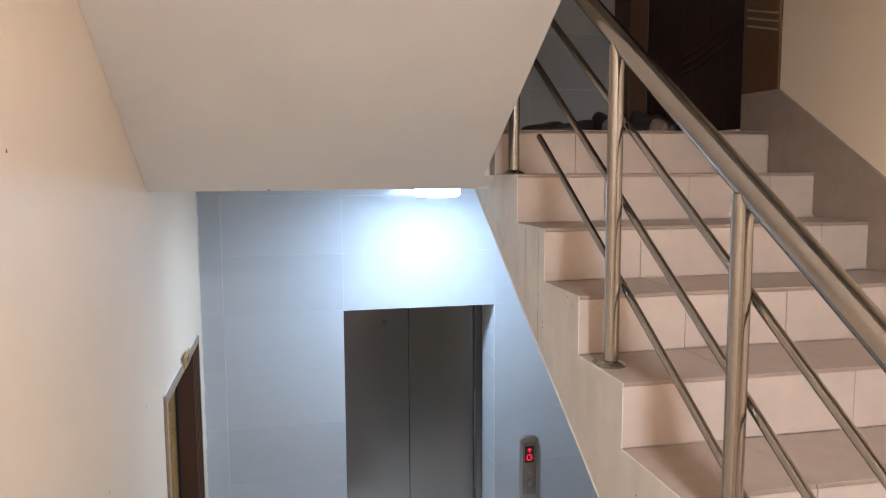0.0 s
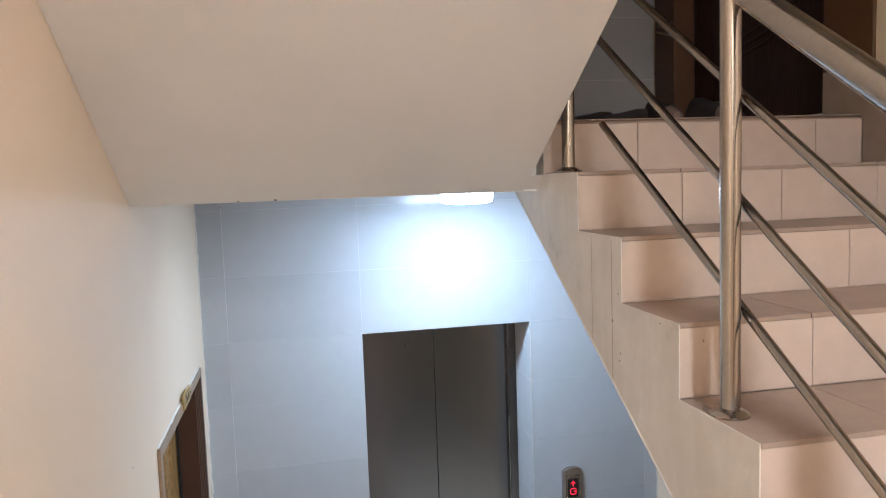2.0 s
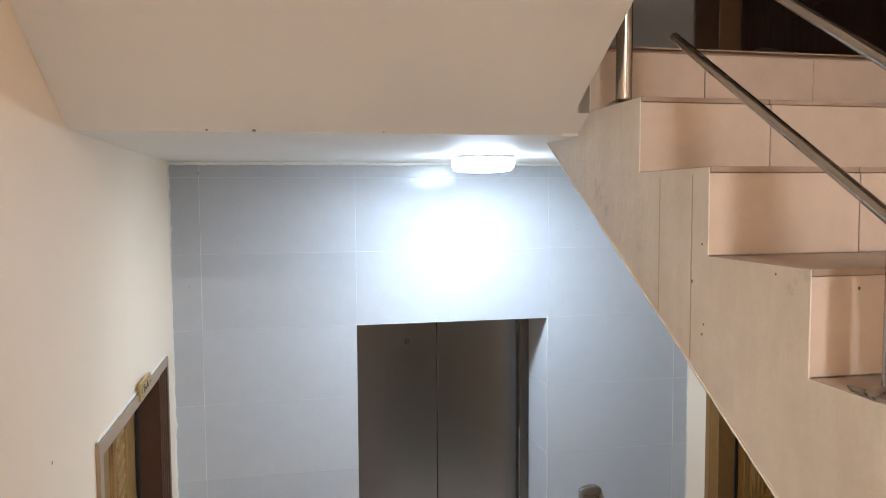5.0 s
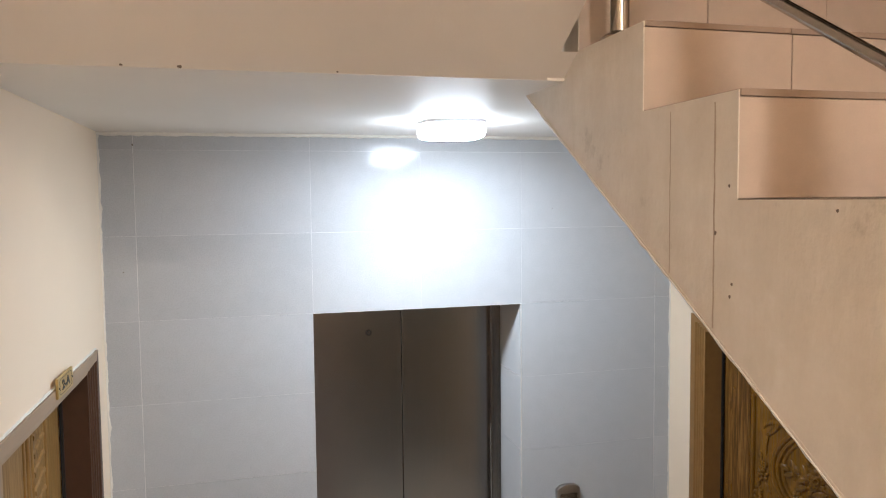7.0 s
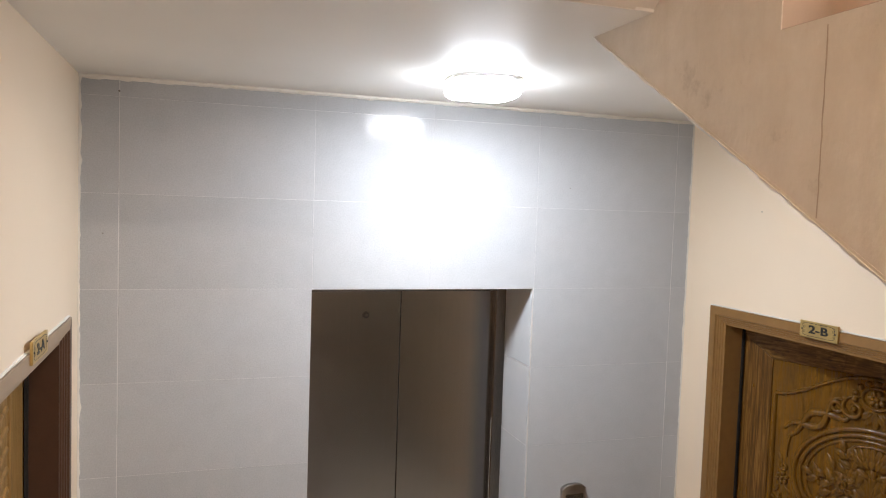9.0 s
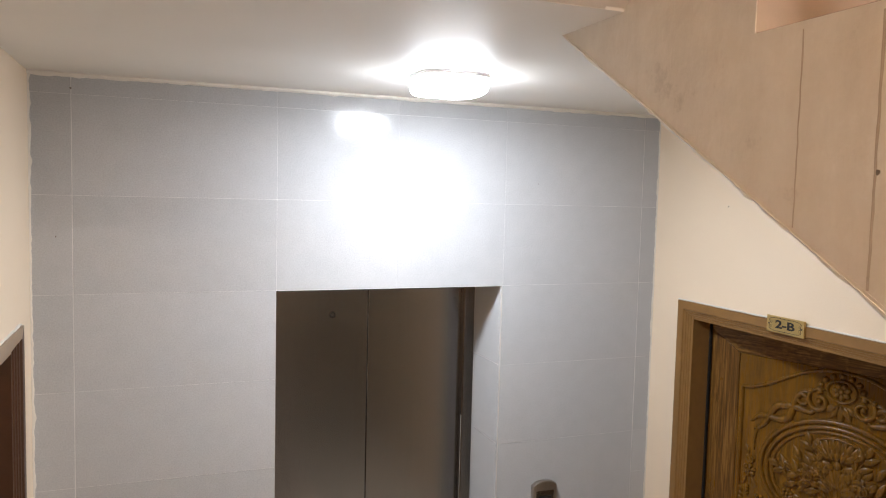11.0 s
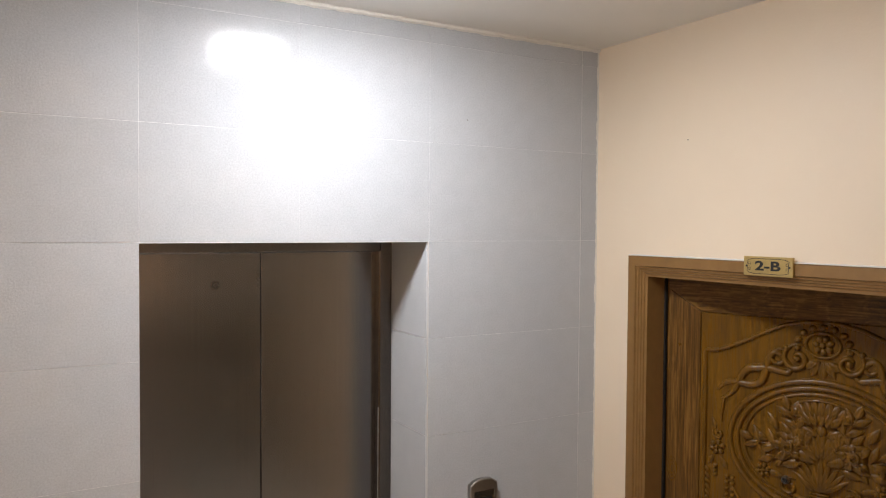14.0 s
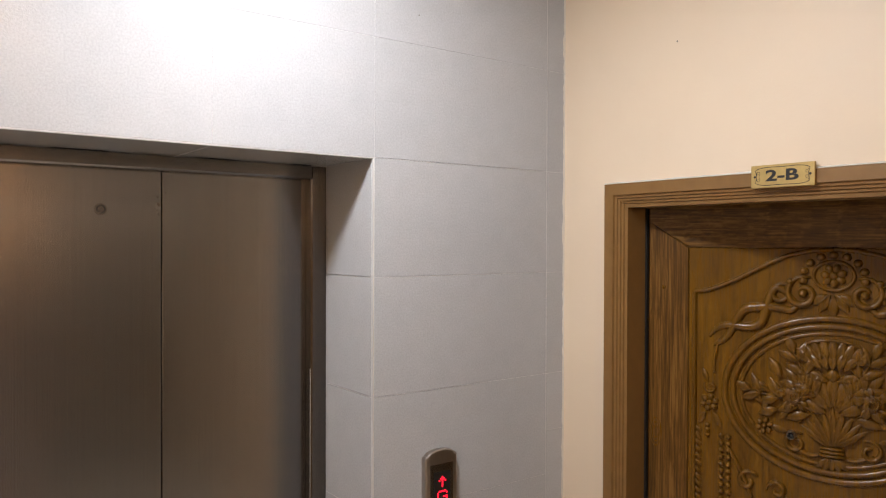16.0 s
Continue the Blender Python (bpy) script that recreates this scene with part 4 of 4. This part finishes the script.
for y, z0, z1, w in ((-2.024, 2.50, 2.80, 0.0022), (-2.160, 2.42, 2.80, 0.0034)):
    bm = B()
    n = 14
    rows = []
    for i in range(n + 1):
        z = z0 + (z1 - z0) * i / n
        yy = y + wobble(i, 0.0015, z0)
        ww = w * (0.6 + 0.6 * abs(noise.noise(Vector((i * 1.7, 3.1, y)))))
        rows.append([bm.verts.new((XS - 0.0046, yy - ww, z)), bm.verts.new((XS - 0.0052, yy, z)), bm.verts.new((XS - 0.0046, yy + ww, z))])
    for a, b in zip(rows, rows[1:]):
        bm.faces.new((a[0], b[0], b[1], a[1]))
        bm.faces.new((a[1], b[1], b[2], a[2]))
    part("drip_stain", bm, STAIN, stairs_up, "thin dark drip line on the plaster")


# flaked trowel ridges on the open side of the flight
SIDE_LEAF = Leaf((XS - 0.004, 0, 0), (0, -1, 0), (-1, 0, 0))
for k in range(14):
    y = random.uniform(1.50, 2.25)
    z = random.uniform(2.934 - 0.597 * (y - 1.285) + 0.06, 3.13 - 0.59 * max(0.0, y - 1.5) - 0.12)
    ln, lean = random.uniform(0.03, 0.12), random.uniform(-0.08, 0.08)
    bm = B()
    bead(bm, SIDE_LEAF, [(y + lean * ln * i / 6 + wobble(i, 0.0015, k), z - ln * i / 6) for i in range(7)], random.uniform(0.002, 0.0045), random.uniform(0.0007, 0.0014), True)
    part("plaster_ridge", bm, PLASTER, stairs_up, "", True)


def nail_hole(parent, p, n, r):
    """A small dented nail hole on a face."""
    bm = B()
    n = Vector(n)
    a = n.orthogonal().normalized()
    b = n.cross(a)
    vs = [bm.verts.new(Vector(p) + n * 0.0008 + (a * math.cos(t) + b * math.sin(t)) * r * (0.9 + 0.12 * math.sin(3 * t + r * 999))) for t in [2 * math.pi * k / 9 for k in range(9)]]
    c = bm.verts.new(Vector(p) + n * 0.0014)
    for k in range(9):
        bm.faces.new((vs[k], vs[(k + 1) % 9], c))
    part("nail_hole", bm, DIRT, parent)


for x, z, r in ((-1.673, 2.878, 0.004), (-1.725, 2.360, 0.003), (0.161, 2.597, 0.0025)):
    nail_hole(wall_lift, (x, -0.0005, z), (0, -1, 0), r)
for x, r in ((-1.474, 0.004), (-1.357, 0.006), (-1.02, 0.003)):
    nail_hole(stairs_over, (x, -1.552, 2.9335), (0, -0.51, -0.86), r)
for y, z, r in ((-2.164, 2.582, 0.0045), (-2.205, 2.479, 0.0035), (-2.431, 2.622, 0.003)):
    nail_hole(stairs_up, (XS - 0.004, y, z), (-1, 0, 0), r)
nail_hole(wall_left, (XL, -2.982, 3.045), (1, 0, 0), 0.005)
nail_hole(wall_left, (XL, -1.76, 2.164), (1, 0, 0), 0.005)
nail_hole(wall_left, (XL, -2.35, 2.10), (1, 0, 0), 0.004)
nail_hole(wall_right, (XR, -1.167, 2.383), (-1, 0, 0), 0.0045)
nail_hole(wall_right, (XR, -0.47, 2.52), (-1, 0, 0), 0.003)
for y, z in ((-2.21, 2.50), (-2.62, 2.62), (-2.9, 2.2), (-2.2, 2.66)):
    nail_hole(stairs_up, (XS - 0.004, y, z), (-1, 0, 0), 0.0032)


# ---- shoes outside the upper door ----
def shoe(x, y, turn, mat, low, label, toe_mat=None):
    """A shoe, heel to toe along +x: sole, upper, toe cap; low scales its height."""
    ob = thing("shoe", 0, 0, 0, label, "shoe", "shoes by the upper door")
    sections = [(0.0, 0.030, 0.09), (0.03, 0.036, 0.125), (0.08, 0.037, 0.120), (0.12, 0.037, 0.105), (0.17, 0.042, 0.085), (0.22, 0.044, 0.070), (0.26, 0.036, 0.055), (0.285, 0.015, 0.035)]
    for name, rows_of, m in (("upper", sections[:6] if toe_mat else sections, mat), ("toe_cap", sections[5:] if toe_mat else (), toe_mat)):
        if not rows_of:
            continue
        bm = B()
        rows = [[bm.verts.new((u - 0.14, w * math.cos(a), 0.018 + h * low * max(0.0, math.sin(a)) ** 0.8)) for a in [math.pi * k / 8 for k in range(9)]] for u, w, h in rows_of]
        for a, b in zip(rows, rows[1:]):
            for k in range(8):
                bm.faces.new((a[k], a[k + 1], b[k + 1], b[k]))
        bm.faces.new(rows[0])
        bm.faces.new(rows[-1][::-1])
        part(name, bm, m, ob, "", True)
    bm = B()
    prism(bm, [(-0.145, -0.03), (-0.10, -0.042), (0.0, -0.038), (0.08, -0.048), (0.135, -0.035), (0.152, 0.0), (0.135, 0.035), (0.08, 0.048), (0.0, 0.038), (-0.10, 0.042), (-0.145, 0.03)], along_z, 0.0, 0.0175)
    part("sole", bm, RUBBER, ob)
    ob.matrix_basis = pose(x, y, FLOOR3 + 0.0035, 0, 0, turn)
    return ob


shoe(-0.09, -1.16, -150, SHOE_DARK, 0.42, "flat black shoe on the upper floor")
shoe(0.07, -1.13, -165, SHOE_DARK, 0.5, "flat black shoe on the upper floor")
shoe(0.20, -1.20, -95, SHOE_GREY, 0.8, "dark grey shoe with a pale toe on the upper floor", SHOE_PALE)
shoe(0.32, -1.06, -120, SHOE_DARK, 0.75, "black shoe on the upper floor")
shoe(0.42, -1.20, -84, SHOE_GREY, 0.85, "dark grey shoe with a pale toe on the upper floor", SHOE_PALE)
shoe(0.55, -1.10, -100, SHOE_DARK, 0.8, "black shoe on the upper floor")

# ---- tiles of the steps ----
JOINTS = [XS - 0.0022, -0.119, 0.228, 0.582, 0.7775]
HALF = [XS - 0.0022, -0.125, 0.575, 0.7775]


def piece(name, x0, x1, y0, y1, z0, z1, mat, parent, bevel=0.0008):
    bm = B()
    box(bm, x0, x1, y0, y1, z0, z1)
    bmesh.ops.bevel(bm, geom=bm.edges[:], offset=bevel, segments=1, affect="EDGES")
    return part(name, bm, mat, parent)


for k in range(9):
    y = Y3 - GOING * k
    zt = FLOOR3 - RISE * k
    for a, b in zip(JOINTS, JOINTS[1:]):
        dy = random.uniform(-0.0008, 0.0008)
        piece("riser_tile", a + 0.001, b - 0.001, y + dy, y + 0.0115, zt - RISE + 0.0005, zt - 0.0125, STEP_TILE, stairs_up)
    if k < 8:
        for a, b in zip(HALF, HALF[1:]):
            dz = random.uniform(-0.0008, 0.0004)
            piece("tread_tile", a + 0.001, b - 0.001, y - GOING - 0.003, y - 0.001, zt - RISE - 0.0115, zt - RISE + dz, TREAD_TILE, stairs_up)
for a, b in zip(HALF, HALF[1:]):
    piece("tread_tile", a + 0.001, b - 0.001, Y3 - 0.006, -1.546, FLOOR3 - 0.0015, FLOOR3 + 0.0105 - 0.008, TREAD_TILE, stairs_up)
for k in range(9):
    y = -4.0 + GOING * k
    zt = MID - RISE * k
    piece("riser_tile", XL + 0.002, -0.514, y - 0.0115, y, zt - RISE + 0.0005, zt - 0.0125, STEP_TILE, stairs_down)
    if k < 8:
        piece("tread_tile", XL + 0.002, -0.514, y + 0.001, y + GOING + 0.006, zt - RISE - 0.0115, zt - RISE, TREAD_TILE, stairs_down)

# ---- tiles of the lift wall ----
ROWS_Z = [0.0, 0.042, 0.394, 0.746, 1.098, 1.450, 1.803, 2.154, 2.506, 2.858, CEIL - 0.001]
ROWS_STRIP = [0.0, 0.20, 0.55, 0.90, 1.25, 1.45, 1.803, 2.154, 2.506, 2.858, CEIL - 0.001]
COLS = [(XL, -1.672), (-1.672, -0.962), (-0.962, -0.475), (-0.475, 0.005), (0.005, 0.704), (0.704, XR)]
G = 0.0016


def laid_tile(x0, x1, z0, z1, lean=None):
    """A wall tile, bedded a hair out of true, so that each one mirrors a slightly different place."""
    bm = B()
    box(bm, x0, x1, 0.0, 0.0095, z0, z1)
    a, b = random.uniform(-0.0012, 0.0012), random.uniform(-0.0016, 0.0016)
    b = b if lean is None else lean
    for v in bm.verts:
        if v.co.y < 0.005:
            v.co.y = a * (v.co.x - (x0 + x1) / 2) + b * (v.co.z - (z0 + z1) / 2)
    bmesh.ops.bevel(bm, geom=bm.edges[:], offset=0.0005, segments=1, affect="EDGES")
    return part("wall_tile", bm, GREY_TILE, wall_lift)


for c, (x0, x1) in enumerate(COLS):
    zs = ROWS_STRIP if c == 5 else ROWS_Z
    for z0, z1 in zip(zs, zs[1:]):
        if c in (2, 3) and z1 < 2.16:
            continue
        g = 0.0005 if c in (2, 3) else 0.0008
        ga, gb = (0.0016 if c in (1, 5) else g), (0.0016 if c in (0, 4) else g)
        laid_tile(x0 + ga, x1 - gb, z0 + 0.0007, z1 - 0.0007, 0.012 if z0 > 2.8 else None)
for z0, z1 in zip(ROWS_Z, ROWS_Z[1:8]):
    piece("wall_tile", 0.0, 0.0095, 0.0112, 0.289, z0 + G, min(z1, 2.1585) - G, GREY_TILE, wall_lift, 0.0005)
    piece("wall_tile", -0.9715, -0.962, 0.0112, 0.289, z0 + G, min(z1, 2.1585) - G, GREY_TILE, wall_lift, 0.0005)
for x0, x1 in ((-0.962, -0.475), (-0.475, -0.0005)):
    piece("wall_tile", x0 + G, x1 - G, 0.0112, 0.41, 2.1505, 2.1595, GREY_TILE, wall_lift, 0.0005)
for x0, x1 in ((XL, -0.475), (-0.475, 0.23), (0.23, XR)):
    for k in range(8):
        z0 = FLOOR3 + 0.35 * k
        laid_tile(x0 + G, x1 - G, z0 + G, min(z0 + 0.35, TOP) - G)
